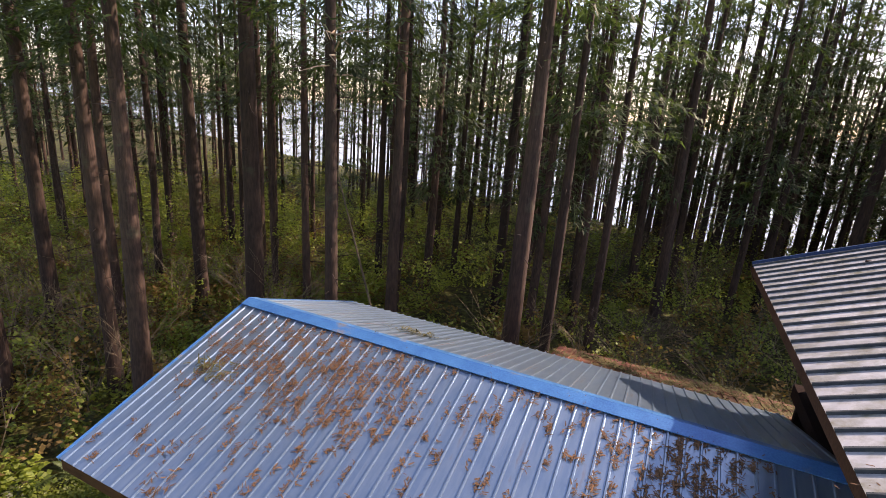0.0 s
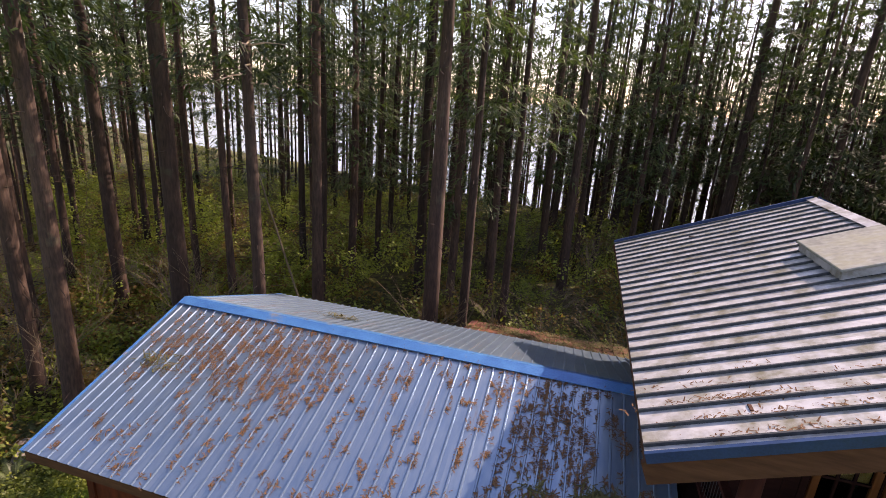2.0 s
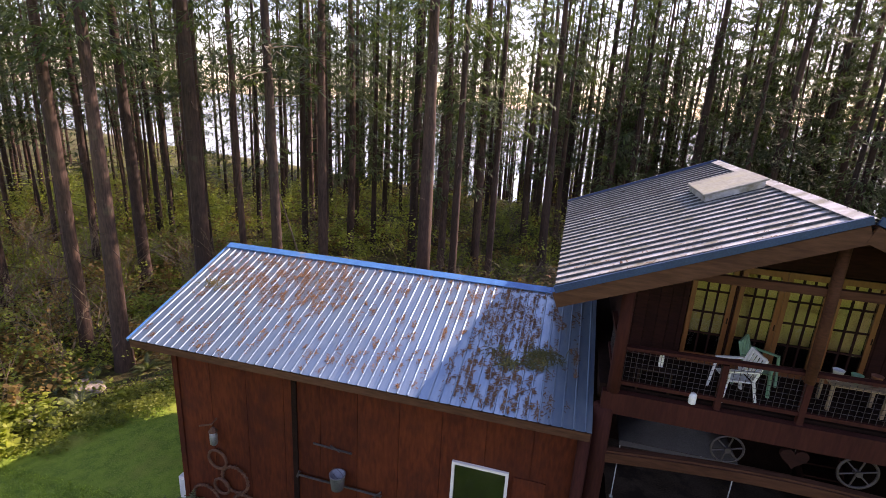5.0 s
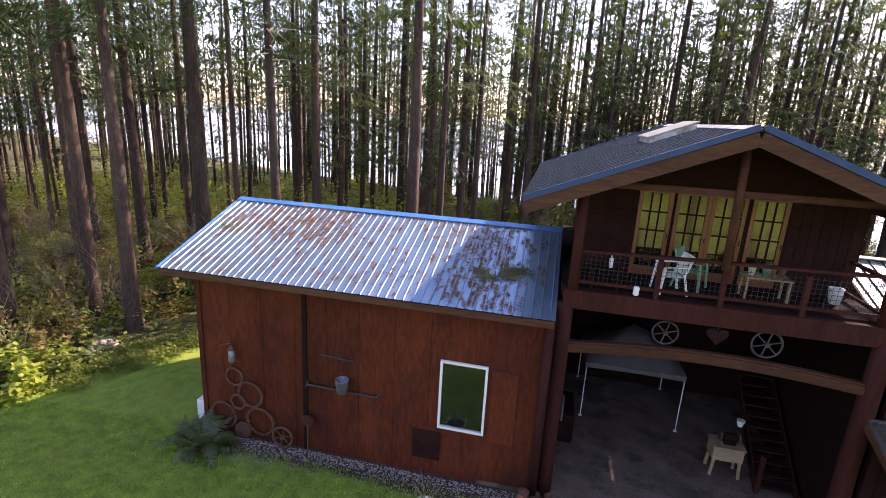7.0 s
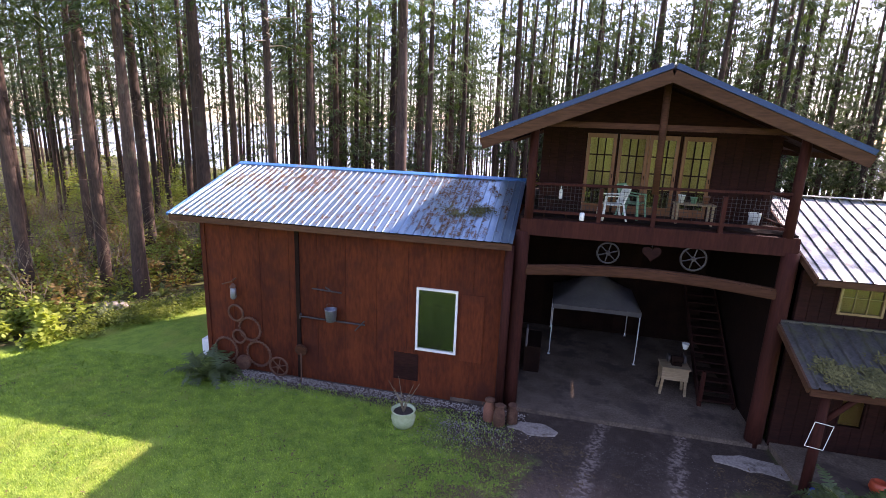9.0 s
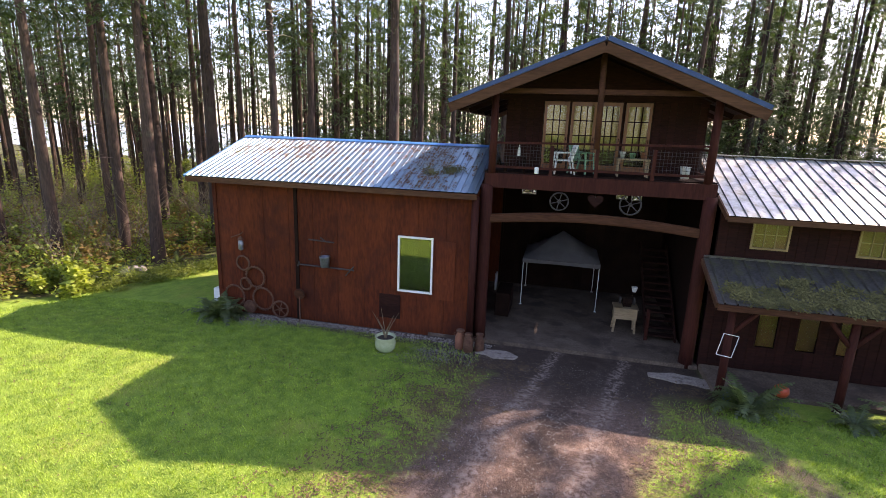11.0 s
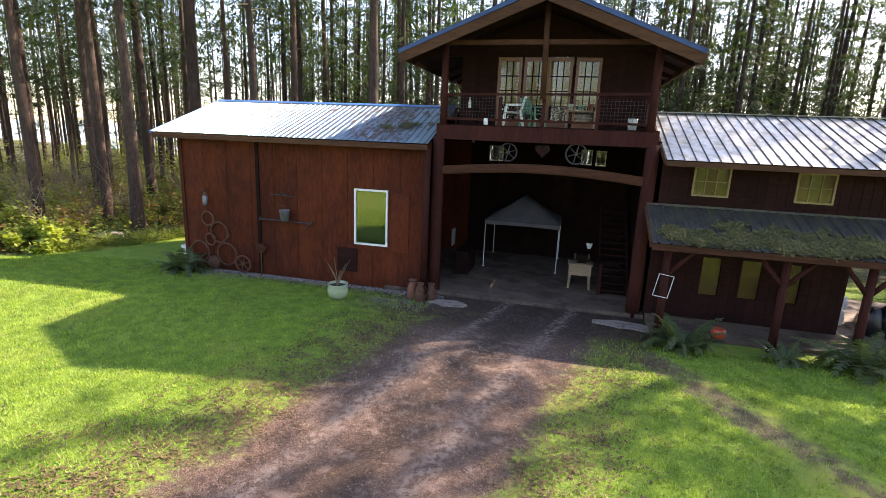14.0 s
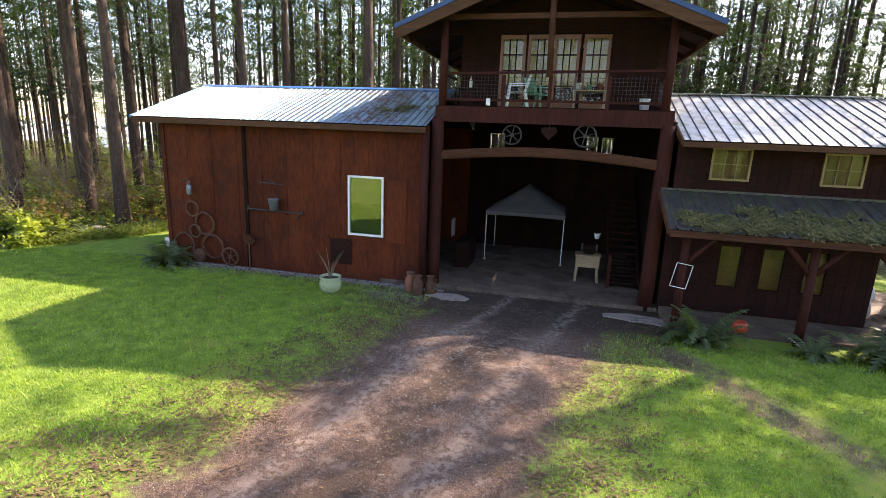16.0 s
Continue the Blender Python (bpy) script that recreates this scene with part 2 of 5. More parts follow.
def ground_material():
    """Lawn, gravel drive with a worn verge, and needle-strewn wood floor, told apart by place."""
    m = bpy.data.materials.new("lawn_drive_and_wood_floor")
    m.use_nodes = True
    t = m.node_tree
    n, link = t.nodes, t.links.new
    b = n["Principled BSDF"]
    geo = n.new("ShaderNodeNewGeometry")
    sep = n.new("ShaderNodeSeparateXYZ")
    link(geo.outputs["Position"], sep.inputs[0])

    def nz(scale, detail=6, rough=0.6):
        k = n.new("ShaderNodeTexNoise")
        k.inputs["Scale"].default_value, k.inputs["Detail"].default_value, k.inputs["Roughness"].default_value = scale, detail, rough
        link(geo.outputs["Position"], k.inputs[0])
        return k.outputs[0]

    def op(kind, a, c, d=None):
        k = n.new("ShaderNodeMath")
        k.operation = kind
        for i, v in enumerate((a, c, d)):
            if v is None:
                continue
            if isinstance(v, (int, float)):
                k.inputs[i].default_value = v
            else:
                link(v, k.inputs[i])
        return k.outputs[0]

    def step(v, a, c):
        k = n.new("ShaderNodeMapRange")
        k.interpolation_type = "SMOOTHSTEP"
        k.inputs[1].default_value, k.inputs[2].default_value = a, c
        link(v, k.inputs[0])
        return k.outputs[0]

    def blend(f, a, c):
        k = n.new("ShaderNodeMix")
        k.data_type = "RGBA"
        link(f, k.inputs[0])
        for i, v in ((6, a), (7, c)):
            if isinstance(v, tuple):
                k.inputs[i].default_value = (*v, 1)
            else:
                link(v, k.inputs[i])
        return k.outputs[2]

    X, Y = sep.outputs[0], sep.outputs[1]
    n1, n2, n3, n4, n5 = nz(0.5), nz(3.0), nz(22.0), nz(60.0, 4, 0.8), nz(9.0)
    grass = blend(step(n2, 0.35, 0.65), (0.112, 0.205, 0.022), (0.20, 0.315, 0.034))
    grass = blend(step(n3, 0.45, 0.7), grass, (0.26, 0.34, 0.06))
    grass = blend(step(n1, 0.5, 0.7), grass, (0.25, 0.29, 0.05))
    grass = blend(op("MULTIPLY", step(n4, 0.5, 0.72), 0.6), grass, (0.05, 0.10, 0.012))
    gravel = blend(step(n4, 0.38, 0.66), (0.045, 0.024, 0.016), (0.27, 0.18, 0.135))
    gravel = blend(step(n5, 0.48, 0.66), gravel, (0.085, 0.055, 0.042))
    gravel = blend(op("MULTIPLY", step(n2, 0.5, 0.68), 0.6), gravel, (0.28, 0.20, 0.155))
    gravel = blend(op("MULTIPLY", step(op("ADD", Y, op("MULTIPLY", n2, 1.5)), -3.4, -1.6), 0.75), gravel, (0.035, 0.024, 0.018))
    drive_mid = op("MULTIPLY_ADD", op("ADD", Y, 2.0), 0.22, 5.9)
    off = op("ABSOLUTE", op("SUBTRACT", op("ABSOLUTE", op("SUBTRACT", X, drive_mid), None), op("MULTIPLY_ADD", n1, 0.5, 0.75)), None)
    rut = op("SUBTRACT", 1.0, step(op("ADD", off, op("MULTIPLY", op("SUBTRACT", n2, 0.5), 0.5)), 0.06, 0.3))
    gravel = blend(op("MULTIPLY", rut, op("MULTIPLY", step(n5, 0.42, 0.62), 0.75)), gravel, (0.33, 0.25, 0.205))
    crown = op("SUBTRACT", 1.0, step(op("ADD", op("ABSOLUTE", op("SUBTRACT", X, drive_mid), None), op("MULTIPLY", op("SUBTRACT", n2, 0.5), 1.2)), 0.15, 0.55))
    gravel = blend(op("MULTIPLY", crown, 0.55), gravel, (0.04, 0.025, 0.017))
    # drive: its middle runs from the barn door towards the south
    mid = op("MULTIPLY_ADD", op("ADD", Y, 2.0), 0.22, 5.9)
    wob = op("MULTIPLY_ADD", op("SUBTRACT", n1, 0.5), 1.6, op("MULTIPLY", op("SUBTRACT", n2, 0.5), 1.3))
    dist = op("ADD", op("ABSOLUTE", op("SUBTRACT", X, mid), None), wob)
    half = op("MULTIPLY_ADD", step(Y, -8.0, -1.0), 0.3, 2.05)
    drive = op("SUBTRACT", 1.0, step(op("SUBTRACT", dist, half), -0.25, 0.35))
    verge = op("SUBTRACT", 1.0, step(op("SUBTRACT", dist, half), 0.0, 2.2))
    # a wheel track off to the east, and the gravel strip along the shed wall
    mid2 = op("MULTIPLY_ADD", op("ADD", Y, 4.2), -0.62, 9.3)
    dist2 = op("ADD", op("ABSOLUTE", op("SUBTRACT", X, mid2), None), wob)
    track = op("MULTIPLY", op("SUBTRACT", 1.0, step(dist2, 0.15, 0.75)), op("SUBTRACT", 1.0, step(Y, -2.6, -1.6)))
    strip = op("MULTIPLY", step(op("ADD", Y, op("MULTIPLY", wob, 0.5)), -1.05, -0.75), op("MULTIPLY", step(X, -7.6, -6.8), op("SUBTRACT", 1.0, step(X, 3.0, 3.4))))
    apron = op("MULTIPLY", step(op("ADD", Y, op("MULTIPLY", wob, 0.6)), -3.0, -2.0), op("MULTIPLY", step(X, 0.3, 1.6), op("SUBTRACT", 1.0, step(X, 9.3, 9.9))))
    bare = op("MAXIMUM", op("MAXIMUM", drive, op("MULTIPLY", track, 0.85)), op("MAXIMUM", strip, apron))
    litter = blend(step(n5, 0.40, 0.58), grass, (0.13, 0.095, 0.045))
    litter = blend(step(n3, 0.55, 0.7), litter, (0.05, 0.036, 0.02))
    ground = blend(op("MULTIPLY", verge, step(n2, 0.3, 0.6)), grass, litter)
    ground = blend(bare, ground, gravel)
    # wood floor beyond the lawn
    edge = op("MULTIPLY_ADD", op("SUBTRACT", n1, 0.5), 3.0, op("SUBTRACT", op("MULTIPLY", Y, 0.55), X))
    wood = step(edge, 13.2, 14.6)
    wood = op("MAXIMUM", wood, step(Y, 6.0, 8.5))
    floor = blend(step(n2, 0.4, 0.66), (0.04, 0.036, 0.014), (0.11, 0.13, 0.028))
    floor = blend(step(n3, 0.5, 0.7), floor, (0.10, 0.06, 0.03))
    ground = blend(wood, ground, floor)
    link(ground, b.inputs["Base Color"])
    b.inputs["Roughness"].default_value = 0.9
    b.inputs["Specular IOR Level"].default_value = 0.25
    bp = n.new("ShaderNodeBump")
    bp.inputs["Strength"].default_value, bp.inputs["Distance"].default_value = 0.7, 0.05
    link(op("ADD", op("MULTIPLY", n3, 1.0), op("MULTIPLY", n4, 0.6)), bp.inputs["Height"])
    link(bp.outputs[0], b.inputs["Normal"])
    return m


M_GROUND = ground_material()
gm = grid_sheet("ground", spaced((-24, 24), 2500, 0.75), spaced((-20, 26), 2500, 0.75), ground_z)
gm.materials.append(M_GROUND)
tagged(new("ground", gm), "green lawn, brown gravel drive and needle-strewn wood floor", "ground", kind="structure")


M_WATER = glass_like("bright_water", (0.25, 0.30, 0.33), 0.22, 0.0)
thing("water", box(-2500, 2500, 60, 4800, -30, -11), M_WATER, "wide pale water glittering behind the wood", "water", kind="structure")


# ---- roofs ----
def rib_panel(name, width, length, pitch, rib_w, rib_h, mat, thick=0.004, top=0.45, seam=None):
    """A ribbed steel sheet: x across, y up the slope, ribs along y, z out of the sheet."""
    bm = bmesh.new()
    prof = [(0.0, 0.0)]
    k = 0
    while (k + 0.5) * pitch < width:
        c = (k + 0.5) * pitch
        prof += [(c - rib_w, 0), (c - rib_w * top, rib_h), (c + rib_w * top, rib_h), (c + rib_w, 0)]
        k += 1
    prof.append((width, 0.0))
    rows = []
    for z0 in (0.0, -thick):
        for y in (0.0, length):
            rows.append([bm.verts.new((x, y, z + z0)) for x, z in prof])
    t0, t1, b0, b1 = rows
    for i in range(len(prof) - 1):
        bm.faces.new((t0[i], t0[i + 1], t1[i + 1], t1[i]))
        bm.faces.new((b0[i + 1], b0[i], b1[i], b1[i + 1]))
        bm.faces.new((b0[i], b0[i + 1], t0[i + 1], t0[i]))
        bm.faces.new((t1[i], t1[i + 1], b1[i + 1], b1[i]))
    for i in (0, -1):
        bm.faces.new((t0[i], t1[i], b1[i], b0[i]))
    me = mesh_of(name, bm, mat)
    # faces on the ribs take the second colour, their shade painted in
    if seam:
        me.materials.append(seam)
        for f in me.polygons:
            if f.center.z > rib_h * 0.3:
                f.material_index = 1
    return me


def roof_slope(parent, origin, across, up, count, width, length, pitch, rib_w, rib_h, mat, top=0.45, seam=None):
    """Lays count sheets side by side from origin; across and up are unit vectors in the slope."""
    me = rib_panel("roof_panel", width, length, pitch, rib_w, rib_h, mat, top=top, seam=seam)
    across, up = Vector(across).normalized(), Vector(up).normalized()
    nrm = across.cross(up)
    for i in range(count):
        ob = part("roof_panel", me, None, parent)
        p = Vector(origin) + across * (width * i) + nrm * random.uniform(0.0, 0.002)
        ob.matrix_local = Matrix.Translation(-parent.location) @ Matrix((
            (across.x, up.x, nrm.x, p.x), (across.y, up.y, nrm.y, p.y), (across.z, up.z, nrm.z, p.z), (0, 0, 0, 1)))


# shed: eaves front y -0.55 z 4.86, ridge y 3.22 z 6.17
SX0, SX1 = -7.82, 2.53
SE, SR, SB = (-0.55, 4.86), (3.22, 6.17), (6.99, 4.86)
SHED_PITCH = (SR[1] - SE[1]) / (SR[0] - SE[0])
slope_len = math.hypot(SR[0] - SE[0], SR[1] - SE[1])
up_f = (0, SR[0] - SE[0], SR[1] - SE[1])
up_b = (0, SR[0] - SB[0], SR[1] - SB[1])
shed_roof = empty("shed_roof", (-2.5, 3.35, 5.0), "low gable roof of faded blue ribbed steel, strewn with rust and needles", "roof", kind="structure")
n_p = 12
pw = (SX1 - SX0) / n_p
roof_slope(shed_roof, (SX0, SE[0], SE[1]), (1, 0, 0), up_f, n_p, pw, slope_len, pw / 4, 0.022, 0.022, M_SHED_ROOF)
roof_slope(shed_roof, (SX1, SB[0], SB[1]), (-1, 0, 0), up_b, n_p, pw, slope_len, pw / 4, 0.022, 0.022, M_SHED_ROOF)
bm = bmesh.new()
for s in (-1, 1):
    y1 = SR[0] + s * 0.21
    beam((SX0 - 0.02, (SR[0] + y1) / 2, SR[1] + 0.033 - 0.03), (SX1, (SR[0] + y1) / 2, SR[1] + 0.033 - 0.03), 0.215, 0.012, bm)
    vs = bm.verts[-8:]
    for v in vs:
        v.co.z -= (abs(v.co.y - SR[0]) - 0.105) * SHED_PITCH
part("ridge_cap", bm, M_BLUE, shed_roof, "bright blue folded steel ridge cap")
for s, e in ((1, SE), (-1, SB)):
    bm = bmesh.new()
    beam((SX0 - 0.03, e[0], e[1] - 0.03), (SX0 - 0.03, SR[0], SR[1] - 0.03), 0.05, 0.08, bm)
    part("verge_trim", bm, M_BLUE, shed_roof, "blue steel verge trim")
    part("fascia", beam((SX0 + 0.01, e[0] + s * 0.04, e[1] - 0.12), (SX1 - 0.02, e[0] + s * 0.04, e[1] - 0.12), 0.045, 0.17), M_FASCIA, shed_roof, "weathered raw timber fascia board")
    bm = bmesh.new()
    box(SX0 + 0.05, SX1 - 0.02, 0, 1, 0, 0.02, bm)
    for v in bm.verts:
        v.co = Vector((v.co.x, e[0] + s * 0.07 + (SR[0] - e[0] - s * 0.07) * v.co.y, e[1] - 0.05 - v.co.z + (SR[1] - e[1]) * v.co.y))
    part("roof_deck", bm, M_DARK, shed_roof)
    part("verge_board", beam((SX0 + 0.05, e[0] + s * 0.05, e[1] - 0.16), (SX0 + 0.05, SR[0], SR[1] - 0.16), 0.04, 0.16), M_FASCIA, shed_roof)

# red roof of the lean-to behind the shed
red_roof = empty("lean_to_roof", (-0.5, 9, 4.2), "rust-red ribbed steel lean-to roof grown with moss", "roof", kind="structure")
RL = math.hypot(3.7, 0.88)
roof_slope(red_roof, (4.0, 11.3, 3.1), (-1, 0, 0), (0, -3.7, 0.88), 7, 0.955, RL, 0.31, 0.03, 0.03, M_RED_ROOF)
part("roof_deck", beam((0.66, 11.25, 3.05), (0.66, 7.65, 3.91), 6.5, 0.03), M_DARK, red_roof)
for x in (-2.4, 0.6, 3.6):
    part("post", box(x, x + 0.14, 11.0, 11.14, -1.4, 3.08), M_RED_WOOD, red_roof)

# barn: eaves x 1.55 and 10.05 z 7.54, ridge x 5.82 z 9.22
BX0, BX1, BXR, BZE, BZR, BY0, BY1 = 1.55, 10.05, 5.82, 7.54, 9.22, -0.6, 8.2
blen = math.hypot(BXR - BX0, BZR - BZE)
barn_roof = empty("barn_roof", (BXR, 3.2, 7.6), "steep gable roof of weathered zinc-grey standing-seam steel with blue verges", "roof", kind="structure")
n_b = 9
bw = (BY1 - BY0) / n_b
roof_slope(barn_roof, (BX0, BY1, BZE), (0, -1, 0), (BXR - BX0, 0, BZR - BZE), n_b, bw, blen, bw / 3, 0.016, 0.038, M_BARN_ROOF, 0.8, M_SEAM_SHADE)
roof_slope(barn_roof, (BX1, BY0, BZE), (0, 1, 0), (BXR - BX1, 0, BZR - BZE), n_b, bw, blen, bw / 3, 0.016, 0.038, M_BARN_ROOF, 0.8, M_SEAM_SHADE)
for s, xe in ((1, BX0), (-1, BX1)):
    for y in (BY0 - 0.02, BY1 + 0.02):
        part("verge_trim", beam((xe, y, BZE + 0.0), (BXR - s * 0.04, y + s * 0.002, BZR + 0.04 * (BZR - BZE) / abs(BXR - xe)), 0.05, 0.12), M_NAVY, barn_roof, "blue steel verge trim")
        part("barge_board", beam((xe + s * 0.02, y + (0.03 if y < 0 else -0.03), BZE - 0.2), (BXR, y + s * 0.002 + (0.03 if y < 0 else -0.03), BZR - 0.2), 0.06, 0.27), M_FASCIA, barn_roof, "broad raw timber barge board")
    bm = bmesh.new()
    box(0, 1, BY0 + 0.06, BY1 - 0.05, 0, 0.03, bm)
    for v in bm.verts:
        v.co = Vector((xe + s * 0.08 + (BXR - xe - s * 0.08) * v.co.x, v.co.y, BZE + 0.0 - 0.05 - v.co.z + (BZR - BZE) * v.co.x))
    part("roof_deck", bm, M_SIDING, barn_roof)
    part("fascia", beam((xe + s * 0.06, BY0 + 0.08, BZE - 0.14), (xe + s * 0.06, BY1 - 0.08, BZE - 0.14), 0.04, 0.16), M_FASCIA, barn_roof)
    bm = bmesh.new()
    box(0, 1, BY0 - 0.02, BY1 + 0.02, 0, 0.008, bm)
    for v in bm.verts:
        v.co = Vector((BXR - s * 0.2 * v.co.x, v.co.y, BZR + 0.042 + v.co.z - 0.2 * v.co.x * (BZR - BZE) / abs(BXR - xe)))
    part("ridge_cap", bm, M_BARN_ROOF, barn_roof)
    for y in (0.5, 2.2, 3.9, 5.6, 6.9):
        part("rafter", beam((xe + s * 0.1, y, BZE - 0.15), (BXR, y, BZR - 0.15), 0.07, 0.14), M_SIDING, barn_roof)

# skylight boxes on the west slope at the ridge
def skylight(y0, y1, x0, x1):
    sk = empty("skylight", ((x0 + x1) / 2, (y0 + y1) / 2, 9.0), "raised skylight box with a pale weathered cover on the barn roof", "skylight")
    zz = lambda x: BZE + (x - BX0) * (BZR - BZE) / (BXR - BX0)
    bm = box(x0, x1, y0, y1, 0, 1)
    for v in bm.verts:
        v.co.z = zz(v.co.x) + (0.17 if v.co.z > 0.5 else 0.03)
    part("curb", bm, M_BARN_ROOF, sk)
    bm = box(x0 - 0.05, x1 + 0.05, y0 - 0.05, y1 + 0.05, 0, 1)
    for v in bm.verts:
        v.co.z = zz(v.co.x) + (0.215 if v.co.z > 0.5 else 0.172)
    bmesh.ops.bevel(bm, geom=bm.edges[:], offset=0.012, segments=1, affect="EDGES")
    part("cover", bm, M_PALE, sk, "pale dirty skylight cover")


M_PALE = shader("dirty_pale_plastic", (0.17, 0.18, 0.14), (0.34, 0.35, 0.29), scale=1.5, fine=10, rough=0.45, bump=0.1, spots=(0.25, 0.25, 0.14), spot_at=(0.5, 0.7))
skylight(3.1, 4.8, 4.45, 5.55)

# east wing: eaves y -0.85 z 4.74, ridge y 3.3 z 6.16
WX0, WX1 = 9.4, 18.4
wing_roof = empty("wing_roof", (13, 2.8, 5.2), "pale grey standing-seam steel roof stained with lichen", "roof", kind="structure")
wl = math.hypot(4.15, 1.42)
roof_slope(wing_roof, (WX0, -0.85, 4.74), (1, 0, 0), (0, 4.15, 1.42), 10, 0.9, wl, 0.3, 0.012, 0.028, M_BARN_ROOF, 0.8, M_SEAM_SHADE)
roof_slope(wing_roof, (WX1, 7.45, 4.74), (-1, 0, 0), (0, -4.15, 1.42), 10, 0.9, wl, 0.3, 0.012, 0.028, M_BARN_ROOF, 0.8, M_SEAM_SHADE)
part("ridge_cap", beam((WX0, 3.3, 6.195), (WX1, 3.3, 6.195), 0.3, 0.02), M_BARN_ROOF, wing_roof)
part("fascia", beam((WX0, -0.81, 4.64), (WX1, -0.81, 4.64), 0.04, 0.14), M_FASCIA, wing_roof)
for x in (WX0 - 0.03, WX1 + 0.03):
    part("verge_board", beam((x, -0.83, 4.69), (x, 3.3, 6.1), 0.05, 0.16), M_FASCIA, wing_roof)
for s, e in ((1, -0.77), (-1, 7.4)):
    bm = box(WX0 + 0.03, WX1 - 0.03, 0, 1, 0, 0.02)
    for v in bm.verts:
        v.co = Vector((v.co.x, e + (3.3 - e) * v.co.y, 4.7 - v.co.z + 1.42 * v.co.y))
    part("roof_deck", bm, M_SIDING, wing_roof)

porch_roof = empty("porch_roof", (13, -1.4, 3.2), "dark ribbed porch roof thick with moss and leaves", "roof", kind="structure")
pl = math.hypot(1.95, 0.75)
roof_slope(porch_roof, (9.14, -2.05, 2.64), (1, 0, 0), (0, 1.95, 0.75), 8, 0.9, pl, 0.3, 0.03, 0.05, M_PORCH_ROOF)
part("roof_deck", beam((12.72, -2.0, 2.6), (12.72, -0.1, 3.33), 7.1, 0.03), M_SIDING, porch_roof)
part("fascia", beam((9.14, -2.03, 2.54), (16.34, -2.03, 2.54), 0.05, 0.16), M_BEAM, porch_roof)
part("verge_board", beam((9.11, -2.03, 2.58), (9.11, -0.12, 3.3), 0.05, 0.16), M_FASCIA, porch_roof)
part("flashing", box(9.14, 16.3, -0.13, -0.06, 3.4, 3.46), M_PORCH_ROOF, porch_roof)


# ---- walls ----
def clad_wall(name, label, mat, x0, x1, z0, z1, y, width, holes=(), thick=0.12, backing=None, proud=0.012):
    """A wall along x of separate upright sheets in front of a solid core; holes are (x0, x1, z0, z1)."""
    wall = empty(name, ((x0 + x1) / 2, y, z0), label, "wall", kind="structure")
    def cells(x_0, x_1, y_0, y_1, m, nm):
        cuts = sorted({z0, z1, *[h[2] for h in holes if h[0] < x_1 and h[1] > x_0], *[h[3] for h in holes if h[0] < x_1 and h[1] > x_0]})
        xs = sorted({x_0, x_1, *[max(x_0, min(x_1, v)) for h in holes for v in h[:2]]})
        bm = bmesh.new()
        for a, b in zip(xs, xs[1:]):
            for c, d in zip(cuts, cuts[1:]):
                inside = any(h[0] <= (a + b) / 2 <= h[1] and h[2] <= (c + d) / 2 <= h[3] for h in holes)
                if not inside:
                    box(a, b, y_0, y_1, c, d, bm)
        if len(bm.verts):
            bmesh.ops.remove_doubles(bm, verts=bm.verts[:], dist=1e-4)
            part(nm, bm, m, wall)
        else:
            bm.free()
    cells(x0, x1, y, y + thick, backing or M_DARK, "core")
    x = x0
    while x < x1 - 0.02:
        w = min(width * random.uniform(0.94, 1.06), x1 - x)
        cells(x + 0.006, x + w - 0.006, y - proud - random.uniform(0, 0.006), y - 0.001, mat, "sheet")
        x += w
    return wall


clad_wall("wall_shed_front", "rust-brown upright steel sheets on the shed front", M_RUST, -7.02, 2.5, -0.35, 4.9, -0.1, 0.93, [(-0.1, 1.1, 1.36, 3.27)], backing=M_RUST)
bm = box(-7.02, -6.9, 0.025, 6.5, -1.2, 4.9)
thing("wall_shed_west", bm, M_RUST, "rust-brown gable end of the shed", "wall", kind="structure")
bm = bmesh.new()
box(-7.02, 2.5, 6.5, 6.62, -1.2, 4.9, bm)
thing("wall_shed_north", bm, M_RUST, "rust-brown back wall of the shed", "wall", kind="structure")
bm = bmesh.new()
v = [bm.verts.new(p) for p in ((-7.02, -0.1, 4.9), (-7.02, 6.6, 4.9), (-7.02, 3.22, 6.05), (-6.92, -0.1, 4.9), (-6.92, 6.6, 4.9), (-6.92, 3.22, 6.05))]
for f in ((0, 2, 1), (3, 4, 5), (0, 1, 4, 3), (1, 2, 5, 4), (2, 0, 3, 5)):
    bm.faces.new([v[i] for i in f])
thing("wall_shed_gable", bm, M_RUST, "rust-brown gable triangle of the shed", "wall", kind="structure")


